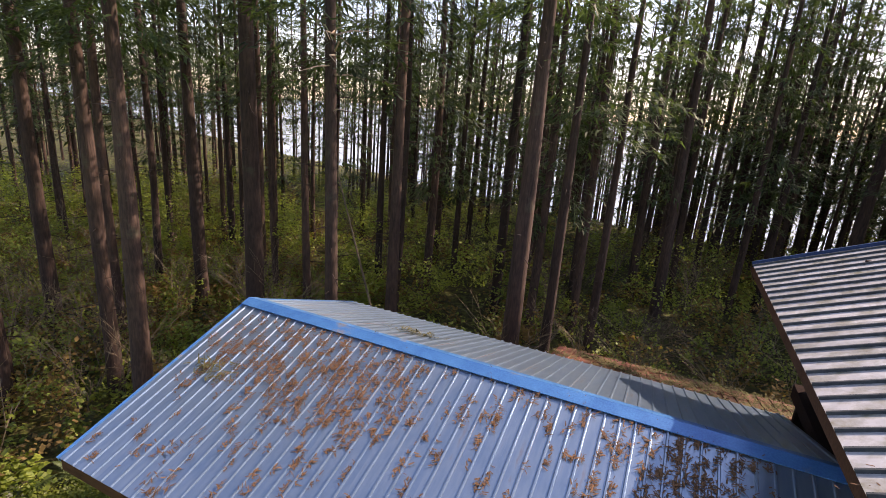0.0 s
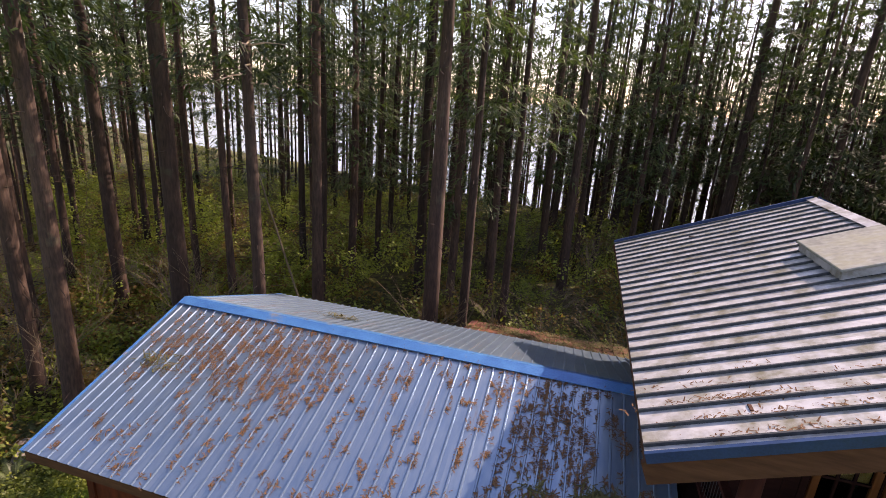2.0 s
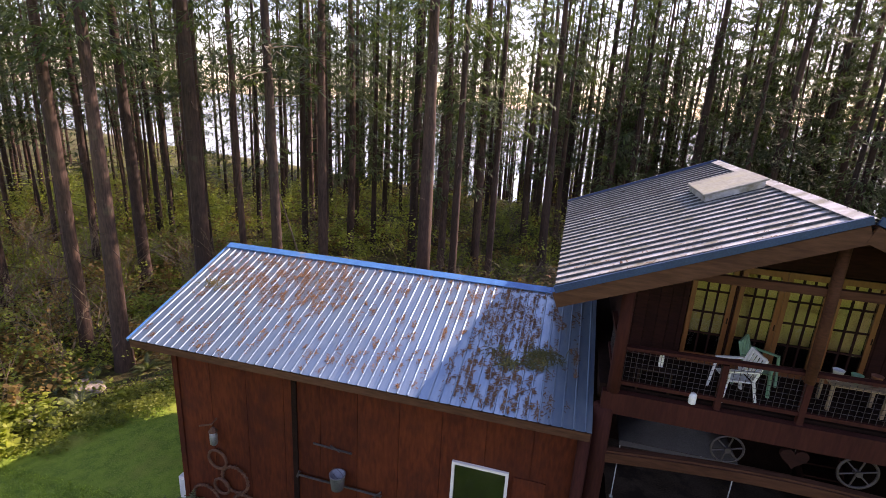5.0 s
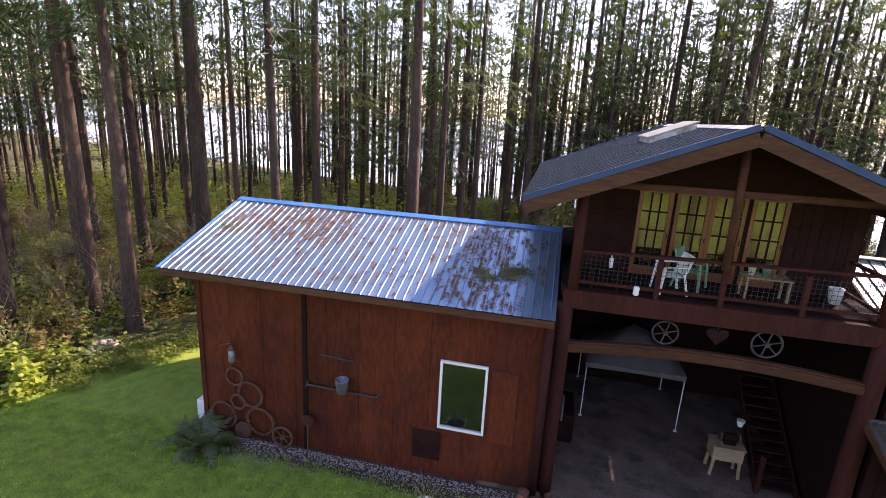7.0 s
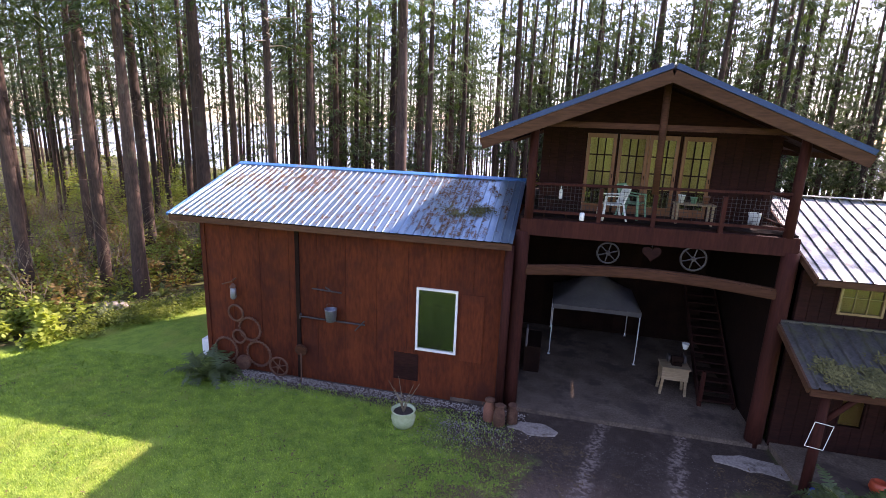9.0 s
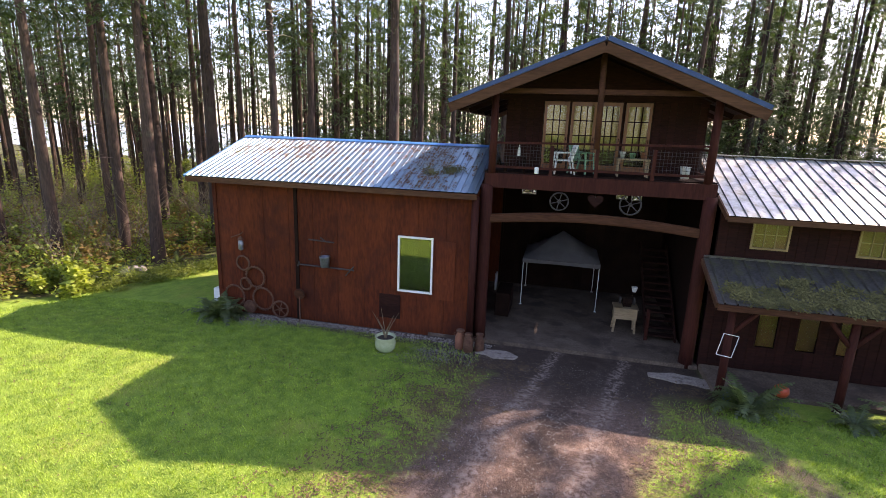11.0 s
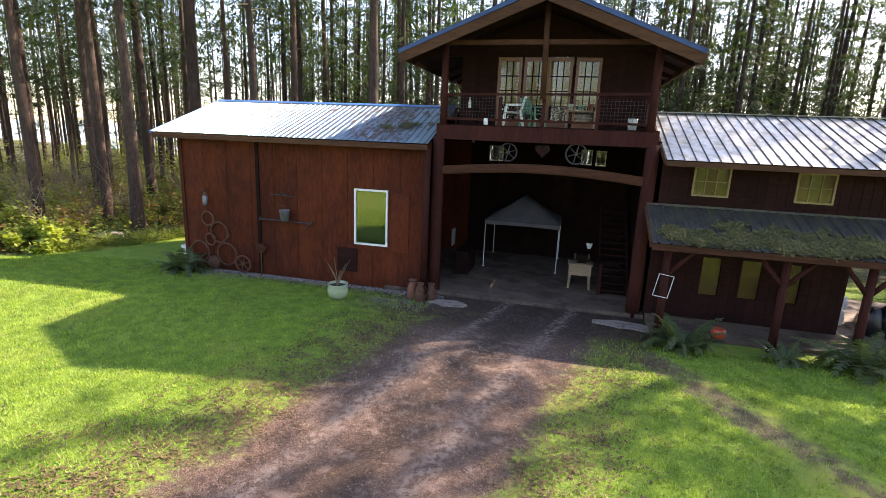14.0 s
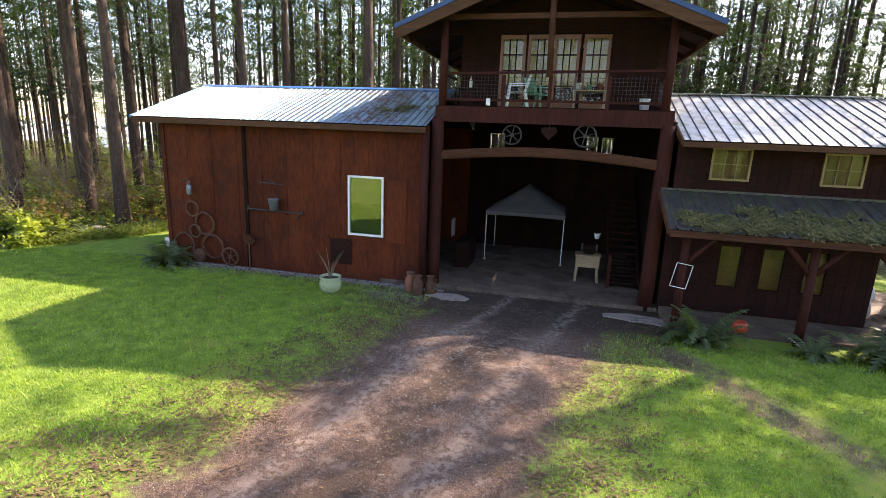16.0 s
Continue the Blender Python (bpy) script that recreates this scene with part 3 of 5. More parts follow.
def framed_window(name, label, x0, x1, z0, z1, y, fw, cols, rows, frame_mat, bar=0.02, behind=None, back_depth=0.1, glass=M_GLASS):
    w = empty(name, ((x0 + x1) / 2, y, z0), label, "window", kind="structure")
    bm = bmesh.new()
    box(x0, x1, y - 0.05, y + 0.05, z0, z0 + fw, bm), box(x0, x1, y - 0.05, y + 0.05, z1 - fw, z1, bm)
    box(x0, x0 + fw, y - 0.05, y + 0.05, z0 + fw, z1 - fw, bm), box(x1 - fw, x1, y - 0.05, y + 0.05, z0 + fw, z1 - fw, bm)
    fr = part("window_frame", bm, frame_mat, w)
    cw, rh = (x1 - x0 - 2 * fw) / cols, (z1 - z0 - 2 * fw) / rows
    for i in range(1, cols):
        part("glazing_bar", box(x0 + fw + i * cw - bar / 2, x0 + fw + i * cw + bar / 2, y - 0.03, y + 0.02, z0 + fw, z1 - fw), frame_mat, w)
    for j in range(1, rows):
        part("glazing_bar", box(x0 + fw, x1 - fw, y - 0.028, y + 0.018, z0 + fw + j * rh - bar / 2, z0 + fw + j * rh + bar / 2), frame_mat, w)
    for i in range(cols):
        for j in range(rows):
            part("pane", box(x0 + fw + i * cw, x0 + fw + (i + 1) * cw, y - 0.006, y, z0 + fw + j * rh, z0 + fw + (j + 1) * rh), glass, w)
    # the backing is a blind, but at window_1 a black sheet as room shade
    if behind:
        part("blind", box(x0 + fw, x1 - fw, y + back_depth, y + back_depth + 0.01, z0 + fw, z1 - fw), behind, w, "sheet behind the glass, a yellow blind or black for room shade")
    return w


# Black sheet colour standing in for the shade of the room behind window_1.
M_ROOM_SHADE = shader("room_shade_sheet", (0.008, 0.008, 0.008), (0.015, 0.014, 0.013), rough=0.9, bump=0)
framed_window("window_1", "tall white-framed window reflecting the lawn", -0.1, 1.1, 1.36, 3.27, -0.13, 0.06, 1, 1, M_WHITE, behind=M_ROOM_SHADE, back_depth=0.09, glass=M_COATED)

# ---- barn body ----
for i, x in enumerate((2.72, 9.14)):
    bm = tube((x, 0.08, -0.25), (x, 0.08, 5.1), 0.21, 0.19, 14, rings=5, wob=0.01)
    tagged(thing("barn_post", bm, M_RED_WOOD, "", "", smooth=True), "thick round red-stained log post", "post", "barn corner posts")
    x = (2.84, 9.0)[i]
    bm = tube((x, 0.08, 5.45), (x, 0.08, 7.85), 0.12, 0.11, 12)
    tagged(thing("balcony_post", bm, M_RED_WOOD, "", "", smooth=True), "slim dark red balcony corner post", "post", "balcony posts")
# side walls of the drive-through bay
# their near-black colour paints in the shade inside the bay
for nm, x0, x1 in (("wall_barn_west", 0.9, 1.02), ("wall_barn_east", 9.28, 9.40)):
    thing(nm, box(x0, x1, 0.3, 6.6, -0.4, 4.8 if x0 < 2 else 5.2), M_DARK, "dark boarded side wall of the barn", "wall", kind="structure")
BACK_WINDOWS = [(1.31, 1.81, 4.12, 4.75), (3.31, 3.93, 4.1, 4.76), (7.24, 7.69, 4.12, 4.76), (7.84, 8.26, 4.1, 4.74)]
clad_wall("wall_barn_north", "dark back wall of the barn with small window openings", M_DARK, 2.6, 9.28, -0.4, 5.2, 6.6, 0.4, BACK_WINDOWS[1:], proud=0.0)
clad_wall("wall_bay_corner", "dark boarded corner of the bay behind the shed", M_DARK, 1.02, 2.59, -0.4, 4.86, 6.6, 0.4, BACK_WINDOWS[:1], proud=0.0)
for i_, (a_, b_, c_, d_) in enumerate(BACK_WINDOWS):
    framed_window("window_%d" % (i_ + 7), "small white-framed window high in the barn's back wall", a_, b_, c_, d_, 6.66, 0.04, 1, 1, M_WHITE)
thing("barn_floor", box(1.0, 9.45, -0.12, 6.6, -0.5, 0.0), M_CONCRETE, "cracked stained concrete floor of the open bay", "floor", kind="structure")
thing("porch_floor", box(9.5, 16.4, -1.5, 0.1, -0.5, 0.06), M_CONCRETE, "pale concrete porch slab", "floor", kind="structure")
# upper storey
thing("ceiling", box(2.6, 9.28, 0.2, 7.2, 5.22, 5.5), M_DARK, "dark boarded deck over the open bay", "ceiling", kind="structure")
DY = 1.75
DOORS = [(4.23, 5.02), (5.09, 5.87), (5.88, 6.65), (6.75, 7.54)]
clad_wall("wall_barn_upper", "dark brown boarded wall behind the balcony", M_SIDING, 3.0, 9.15, 5.5, 8.0, DY, 0.22, [(a - 0.02, b + 0.02, 5.52, 7.76) for a, b in DOORS])
bm = bmesh.new()
v = [bm.verts.new(p) for p in ((2.3, DY, 7.75), (9.3, DY, 7.75), (BXR, DY, 9.08), (2.3, DY + 0.1, 7.75), (9.3, DY + 0.1, 7.75), (BXR, DY + 0.1, 9.08))]
for f in ((0, 1, 2), (3, 5, 4), (0, 3, 4, 1), (1, 4, 5, 2), (2, 5, 3, 0)):
    bm.faces.new([v[i] for i in f])
for vv in bm.verts:
    vv.co.y -= 0.02
thing("wall_barn_gable", bm, M_SIDING, "dark boarded gable above the balcony doors", "wall", kind="structure")
for nm, x in (("wall_upper_west", 3.0), ("wall_upper_east", 9.05)):
    thing(nm, box(x, x + 0.1, DY + 0.14, 7.2, 5.5, 7.85), M_SIDING, "dark boarded side wall of the upper storey", "wall", kind="structure")
thing("wall_upper_north", box(3.1, 9.05, 7.1, 7.2, 5.5, 8.2), M_SIDING, "dark boarded back wall of the upper storey", "wall", kind="structure")
for i, (a, b) in enumerate(DOORS):
    d = empty("door_%d" % (i + 1), ((a + b) / 2, DY, 5.5), "varnished french door with twelve small panes and a cream blind", "door", kind="structure")
    y = DY - 0.0
    fw = 0.09
    bm = bmesh.new()
    box(a, a + fw, y - 0.03, y + 0.03, 5.53, 7.72, bm), box(b - fw, b, y - 0.03, y + 0.03, 5.53, 7.72, bm)
    box(a + fw, b - fw, y - 0.03, y + 0.03, 7.6, 7.72, bm), box(a + fw, b - fw, y - 0.03, y + 0.03, 5.53, 5.75, bm)
    part("leaf_frame", bm, M_DOORWOOD, d)
    z0, z1 = 5.75, 7.6
    for k in (1, 2):
        x = a + fw + (b - a - 2 * fw) * k / 3
        part("glazing_bar", box(x - 0.017, x + 0.017, y - 0.022, y + 0.02, z0, z1), M_SIDING, d)
    for k in range(1, 4):
        z = z0 + (z1 - z0) * k / 4
        part("glazing_bar", box(a + fw, b - fw, y - 0.02, y + 0.018, z - 0.017, z + 0.017), M_SIDING, d)
    for ii in range(3):
        for jj in range(4):
            xx, zz = a + fw + (b - a - 2 * fw) * ii / 3, z0 + (z1 - z0) * jj / 4
            part("pane", box(xx, xx + (b - a - 2 * fw) / 3, y - 0.004, y + 0.002, zz, zz + (z1 - z0) / 4), M_GLASS, d)
    part("blind", box(a + fw, b - fw, y + 0.06, y + 0.07, 6.19, z1), M_CURTAIN, d, "cream roller blind half down")
    part("door_handle", tube((b - fw / 2, y - 0.07, 6.5), (b - fw / 2, y - 0.07, 6.62), 0.012), M_DARK, d)
# timber frame of the gable and balcony
for nm, lab, a, b, w, h, m in (
        ("tie_beam", "pale horizontal gable tie beam", (2.6, 0.08, 7.9), (9.1, 0.08, 7.9), 0.12, 0.14, M_BEAM),
        ("balcony_beam", "deep dark red balcony edge beam", (2.65, 0.06, 5.24), (9.25, 0.06, 5.24), 0.16, 0.44, M_RED_WOOD)):
    thing(nm, beam(a, b, w, h), m, lab, "beam")
thing("king_post", tube((5.88, 0.0, 6.3), (5.84, 0.0, 8.98), 0.085, 0.085, 12), M_BEAM, "upright brown gable king post", "post", smooth=True)
bm = bmesh.new()
pts = [(2.85 + 6.15 * i / 12, 3.9 + 0.2 * math.sin(math.pi * i / 12)) for i in range(13)]
prev = None
for x, z in pts:
    ring = [bm.verts.new((x, 0.08 + dy, z + dz)) for dy, dz in ((-0.11, 0), (0.11, 0), (0.11, 0.27), (-0.11, 0.27))]
    if prev:
        for k in range(4):
            bm.faces.new((prev[k], ring[k], ring[(k + 1) % 4], prev[(k + 1) % 4]))
    else:
        bm.faces.new(ring[::-1])
    prev = ring
bm.faces.new(prev)
bmesh.ops.recalc_face_normals(bm, faces=bm.faces[:])
bmesh.ops.bevel(bm, geom=[e for e in bm.edges if e.calc_face_angle(0) > 1], offset=0.04, segments=2, affect="EDGES")
thing("arched_beam", bm, M_BEAM, "bowed log beam across the open bay", "beam")

# wing body
WIN = [(10.3, 11.26, 3.73, 4.58), (12.9, 13.84, 3.71, 4.55)]
YEL = [(10.86, 11.43, 0.8, 2.0), (11.91, 12.48, 0.8, 2.0), (12.94, 13.5, 0.8, 2.0)]
clad_wall("wall_wing_front", "dark red-brown boarded front of the east wing", M_SIDING, 9.45, 16.9, -0.3, 4.72, 0.0, 0.25, WIN + YEL + [(14.6, 16.95, -0.35, 2.75)], backing=M_SIDING)
thing("wall_wing_east", box(14.48, 14.6, 0.125, 6.9, -0.8, 4.72), M_SIDING, "dark boarded end wall of the east wing", "wall", kind="structure")
thing("wall_wing_north", box(9.45, 16.9, 6.9, 7.0, -0.8, 4.72), M_SIDING, "dark boarded back wall of the east wing", "wall", kind="structure")
for i, (a, b, c, d) in enumerate(WIN):
    framed_window("window_%d" % (i + 2), "yellow-framed six-pane window with a cream blind", a, b, c, d, -0.01, 0.05, 3, 2, M_OCHRE, behind=M_YELLOW, back_depth=0.05)
for i, (a, b, c, d) in enumerate(YEL):
    framed_window("window_%d" % (i + 4), "tall narrow porch window with a yellow blind", a, b, c, d, 0.0, 0.03, 1, 1, M_SIDING, behind=M_YELLOW, back_depth=0.05)


# ---- trees ----
def conifer_meshes(seed, height, base_r, crown_from, boughs, blades):
    rnd = random.Random(seed)
    bm = bmesh.new()
    n, rings = 10, 12
    prev = None
    lean = (rnd.uniform(-0.25, 0.25), rnd.uniform(-0.25, 0.25))
    def axis(z):
        s = z / height
        return Vector((lean[0] * math.sin(s * 5), lean[1] * math.sin(s * 4 + 1) - lean[1] * math.sin(1), z))
    def rad(z):
        s = max(0, z / height)
        return base_r * (1 - s) ** 0.8 * (1 + 0.5 * math.exp(-max(0, z) / (1.4 * base_r))) + 0.01
    for i in range(rings):
        z = -1.5 if i == 0 else height * (i / (rings - 1)) ** 1.5
        c, r = axis(z), rad(z)
        ring = [bm.verts.new(c + Vector((math.cos(k * math.tau / n), math.sin(k * math.tau / n), 0)) * r * rnd.uniform(0.92, 1.08)) for k in range(n)]
        if prev:
            for k in range(n):
                bm.faces.new((prev[k], prev[(k + 1) % n], ring[(k + 1) % n], ring[k]))
        prev = ring
    bm.faces.new(prev)
    for _ in range(26):           # dead snags on the bare stem
        z = rnd.uniform(1.5, crown_from + 2)
        a = rnd.uniform(0, math.tau)
        d = Vector((math.cos(a), math.sin(a), rnd.uniform(-0.35, 0.25)))
        p = axis(z) + d * rad(z) * 0.8
        tube(p, p + d * rnd.uniform(0.3, 1.5), 0.018, 0.006, 3, bm)
    trunk = mesh_of("trunk", bm, M_PINE, smooth=True)
    verts, faces = [], []
    def blade(p, d, side, ln, w):
        i = len(verts)
        verts.extend((p - side * w, p + side * w, p + d * ln * 0.6 + side * w * 1.3, p + d * ln))
        faces.append((i, i + 1, i + 2, i + 3))
    for k in range(boughs):
        s = (k + rnd.random()) / boughs
        z = crown_from + (height - crown_from) * s ** 1.4
        reach = (0.6 + 3.4 * (1 - s) ** 0.7) * rnd.uniform(0.6, 1.15) * min(1.0, 0.45 + s * 4)
        a = rnd.uniform(0, math.tau)
        out = Vector((math.cos(a), math.sin(a), 0))
        droop = rnd.uniform(0.12, 0.45)
        p0 = axis(z)
        for _ in range(blades):
            u = rnd.uniform(0.12, 1.0) ** 0.7
            p = p0 + out * reach * u + Vector((0, 0, -droop * reach * u * u + 0.12 * reach * u))
            w = (1 - u * 0.55) * reach * 0.33
            sd = Vector((-out.y, out.x, 0)) * rnd.uniform(-w, w)
            d = (out * rnd.uniform(0.2, 1) + sd * 1.2 / max(w, 0.1) + Vector((0, 0, rnd.uniform(-0.9, 0.15)))).normalized()
            side = d.cross(Vector((rnd.uniform(-0.4, 0.4), rnd.uniform(-0.4, 0.4), 1))).normalized()
            blade(p + sd + Vector((0, 0, rnd.uniform(-0.12, 0.1))), d, side, rnd.uniform(0.22, 0.6), rnd.uniform(0.02, 0.052))
    me = bpy.data.meshes.new("crown")
    me.from_pydata([tuple(v) for v in verts], [], faces)
    me.materials.append(M_NEEDLE)
    return trunk, me


def conifer(meshes):
    t = empty("conifer_tree", (0, 0, 0), "tall fir with a bare brown trunk and a dark green crown", "tree", "wood behind the barn")
    part("trunk", meshes[0], None, t)
    part("crown", meshes[1], None, t)
    return t


KINDS = [conifer(conifer_meshes(11, 30, 0.36, 14.0, 60, 48)), conifer(conifer_meshes(12, 27, 0.24, 11.5, 46, 48)),
         conifer(conifer_meshes(13, 24, 0.17, 9.5, 40, 42)), conifer(conifer_meshes(14, 28, 0.26, 6.0, 60, 52)),
         conifer(conifer_meshes(15, 20, 0.12, 9.0, 32, 36)), conifer(conifer_meshes(16, 25, 0.20, 5.5, 58, 50))]
NEAR = [(-9.8, 8.6, 1, 1.0), (-15.6, 11.0, 0, 1.1), (-14.8, 5.3, 0, 0.85), (-17.6, 6.1, 1, 1.1), (-18.6, 3.2, 1, 1.05),
        (-21.5, 13.2, 0, 0.95), (-10.6, 14.0, 1, 1.15), (-4.7, 12.6, 0, 0.95), (-4.0, 15.6, 1, 0.95), (-2.6, 18.8, 1, 0.9), (0.1, 26.1, 0, 0.9),
        (-8.2, 21.5, 1, 1.15), (10.5, 34.3, 0, 1.1), (-8.7, 29.4, 0, 0.9), (-24.9, 8.0, 0, 0.9), (3.7, 42.0, 0, 1.1), (-24.0, 4.5, 1, 1.1),
        (-21.0, 8.6, 2, 1.2), (-16.5, 15.5, 2, 1.2), (-26.0, 14.0, 2, 1.2), (-13.0, 18.5, 2, 1.2), (-20.5, 17.5, 2, 1.1), (0.8, 31.0, 2, 1.2), (-28.5, 2.5, 0, 0.9)]
used = [False] * len(KINDS)
spots = []


def plant(x, y, k, s, turn):
    m = Matrix.Translation((x, y, ground_z(x, y) - 0.1)) @ Matrix.Rotation(turn, 4, "Z") @ Matrix.Rotation(random.uniform(-0.02, 0.02), 4, "X")
    if used[k]:
        ob = copy_thing(KINDS[k], m)
    else:
        ob, used[k] = KINDS[k], True
        ob.matrix_basis = m
    ob.scale = (s, s, s * random.uniform(0.95, 1.08))
    spots.append((x, y))


for x, y, k, s in NEAR:
    plant(x, y, k, s, random.uniform(0, 6))
rw = random.Random(5)


def clear(x, y, gap):
    return min((x - a) ** 2 + (y - b) ** 2 for a, b in spots) > gap


tries = 0
while len(spots) < 196 and tries < 20000:      # the wood behind the barn
    tries += 1
    y = 19 + 38 * rw.random()
    x = rw.uniform(-70, 40)
    if rw.random() < 0.2:
        x, y = rw.uniform(-62, -27), rw.uniform(-8, 30)
    if x > 2 and y < 27 or x > 14 and y < 0.9 * x + 16 or y + 0.35 * x > (62 if x < 8 else 78):
        continue
    if not clear(x, y, 3.2):
        continue
    if x > -14 and rw.random() < 0.8:
        k = rw.choice((3, 5, 5, 3, 1))
    else:
        k = rw.choice((1, 1, 2, 2, 4, 4, 5))
    plant(x, y, k, rw.uniform(0.85, 1.15), rw.uniform(0, 6))
for x, y, k in ((26.5, 11.5, 3), (30.5, 10.0, 3), (23.0, 8.5, 2), (33.5, 15.0, 5), (28.5, 4.5, 5), (32.5, 7.0, 3), (24.5, 14.5, 2), (22.3, 12.5, 2), (27.5, 17.0, 5), (25.0, 1.5, 5), (29.5, 0.5, 3), (22.0, 3.2, 2)):
    plant(x, y, k, 1.1, rw.uniform(0, 6))
done = 0
while done < 46:                                # dense dark firs beyond the east wing
    y = rw.uniform(26, 48)
    x = 6 + rw.uniform(0.12, 0.8) * (y + 16)
    if clear(x, y, 4.5):
        plant(x, y, rw.choice((3, 5, 5)), rw.uniform(0.9, 1.15), rw.uniform(0, 6))
        done += 1
done = 0
while done < 34:                                # the wood's north-eastern slope
    x, y = rw.uniform(6, 46), rw.uniform(32, 92)
    if y < 0.9 * x + 18 or y + 0.35 * x > 100 or not clear(x, y, 3.2):
        continue
    plant(x, y, rw.choice((3, 5)), rw.uniform(0.95, 1.3), rw.uniform(0, 6))
    done += 1


# ---- the wood's far edge ----
def far_wood(name, places, seed):
    """A belt of far firs: thin tapering trunks, and boughs of many small blades."""
    rnd = random.Random(seed)
    tv, tf, verts, faces = [], [], [], []
    for x, y in places:
        z, h, r = ground_z(x, y), rnd.uniform(20, 30), rnd.uniform(0.12, 0.26)
        lx, k = rnd.uniform(-0.5, 0.5), len(tv)
        for i in range(6):
            c, sn = math.cos(i * math.tau / 6), math.sin(i * math.tau / 6)
            tv.extend(((x + r * c, y + r * sn, z - 1), (x + lx + 0.05 * c, y + 0.05 * sn, z + h)))
        tf.extend((k + 2 * i, k + (2 * i + 2) % 12, k + (2 * i + 3) % 12, k + 2 * i + 1) for i in range(6))
        low = rnd.uniform(0.15, 0.4)
        for _ in range(120):
            t = rnd.uniform(low, 0.95)
            a, q = rnd.uniform(0, math.tau), rnd.uniform(0.2, 3.4) * (1.1 - t)
            p = Vector((x + q * math.cos(a), y + q * math.sin(a), z + h * t - 0.25 * q))
            d = Vector((math.cos(a), math.sin(a), rnd.uniform(-0.8, 0.1))) * rnd.uniform(0.5, 1.2)
            s = Vector((-math.sin(a), math.cos(a), rnd.uniform(-0.4, 0.4))) * rnd.uniform(0.08, 0.2)
            k = len(verts)
            verts.extend((tuple(p - s), tuple(p + s), tuple(p + d)))
            faces.append((k, k + 1, k + 2))
    for part_name, label, v, f, mat in (("trunks", "thin brown trunks at the far edge of the wood", tv, tf, M_PINE), ("boughs", "dark green boughs at the far edge of the wood", verts, faces, M_NEEDLE)):
        me = bpy.data.meshes.new(name + "_" + part_name)
        me.from_pydata(v, [], f)
        me.materials.append(mat)
        tagged(new(name + "_" + part_name, me), label, "far trees", kind="stuff")


rf = random.Random(77)
belt = []
while len(belt) < 420:
    x = rf.uniform(-110, 45)
    y = rf.uniform(50, 84) - 0.35 * x * (x > 0) if x > -45 else rf.uniform(15, 80)
    if x < -45 and rf.random() < 0.6 or x > -45 and y + 0.35 * x > 92 or x > 16 and y < 0.9 * x + 22:
        continue
    belt.append((x, y))
far_wood("far_wood", belt, 78)
# Unseen belt behind the viewpoint, added to block low sky light and its reflections.
far_wood("south_wood", [(rf.uniform(-70, 75), rf.uniform(-76, -48)) for _ in range(200)], 79)


# ---- undergrowth ----
def shrub_stuff(name, label, mat, places, seed, leaf=(0.05, 0.13)):
    """Masses of small leaves in uneven clumps; places are (x, y, radius, height, leaves)."""
    rnd = random.Random(seed)
    verts, faces = [], []
    for x, y, r, h, count in places:
        z0 = ground_z(x, y)
        lobes = [(rnd.gauss(0, r * 0.45), rnd.gauss(0, r * 0.45), rnd.uniform(0.2, 0.8) * h, rnd.uniform(0.25, 0.6) * r) for _ in range(6)]
        for _ in range(count):
            lx, ly, lz, lr = rnd.choice(lobes)
            v = Vector((rnd.gauss(0, 1), rnd.gauss(0, 1), rnd.gauss(0, 0.8)))
            v = v.normalized() * lr * rnd.uniform(0.5, 1.05)
            p = Vector((x + lx + v.x, y + ly + v.y, z0 + max(0.02, lz + v.z)))
            d = Vector((rnd.uniform(-1, 1), rnd.uniform(-1, 1), rnd.uniform(-0.7, 0.6))).normalized()
            s = d.cross(Vector((rnd.uniform(-0.5, 0.5), rnd.uniform(-0.5, 0.5), 1))).normalized()
            ln = rnd.uniform(*leaf)
            i = len(verts)
            verts.extend((tuple(p), tuple(p + d * ln * 0.5 + s * ln * 0.35), tuple(p + d * ln), tuple(p + d * ln * 0.5 - s * ln * 0.35)))
            faces.append((i, i + 1, i + 2, i + 3))
    me = bpy.data.meshes.new(name)
    me.from_pydata(verts, [], faces)
    me.materials.append(mat)
    return tagged(new(name, me), label, "undergrowth", kind="stuff")


rs = random.Random(9)
green, dry = [], []
for _ in range(2300):
    y = 11 + 38 * rs.random() ** 1.2
    x = rs.uniform(-55, 32)
    if rs.random() < 0.4:
        x, y = rs.uniform(-45, -14), rs.uniform(-5, 22)
    if x > -9 and y < 11 or x > 4 and y < 14 or (0.55 * y - x < 14.6 and y < 9):
        continue
    r = rs.uniform(0.5, 1.6)
    (green if rs.random() < 0.66 else dry).append((x, y, r, rs.uniform(0.7, 2.6), int(70 + 90 * r)))
shrub_stuff("undergrowth", "dense green salal, fern and bramble undergrowth", M_LEAF, green, 21, (0.08, 0.22))
tall = []
for _ in range(330):                            # tall pale saplings and brush between the trunks
    x, y = rs.uniform(-62, 26), rs.uniform(17, 56)
    if rs.random() < 0.3:
        x, y = rs.uniform(-60, -27), rs.uniform(-4, 30)
    if x > 2 and y < 24 or y < 0.8 * x + 12:
        continue
    tall.append((x, y, rs.uniform(1.2, 2.8), rs.uniform(2.5, 6.5), 330))
shrub_stuff("tall_brush", "tall yellow-green saplings and brush between the trunks", M_LEAF, tall, 23, (0.08, 0.24))
shrub_stuff("dry_undergrowth", "leafless brown brush and dead bracken", M_BROWN_BRUSH, dry, 22, (0.08, 0.26))


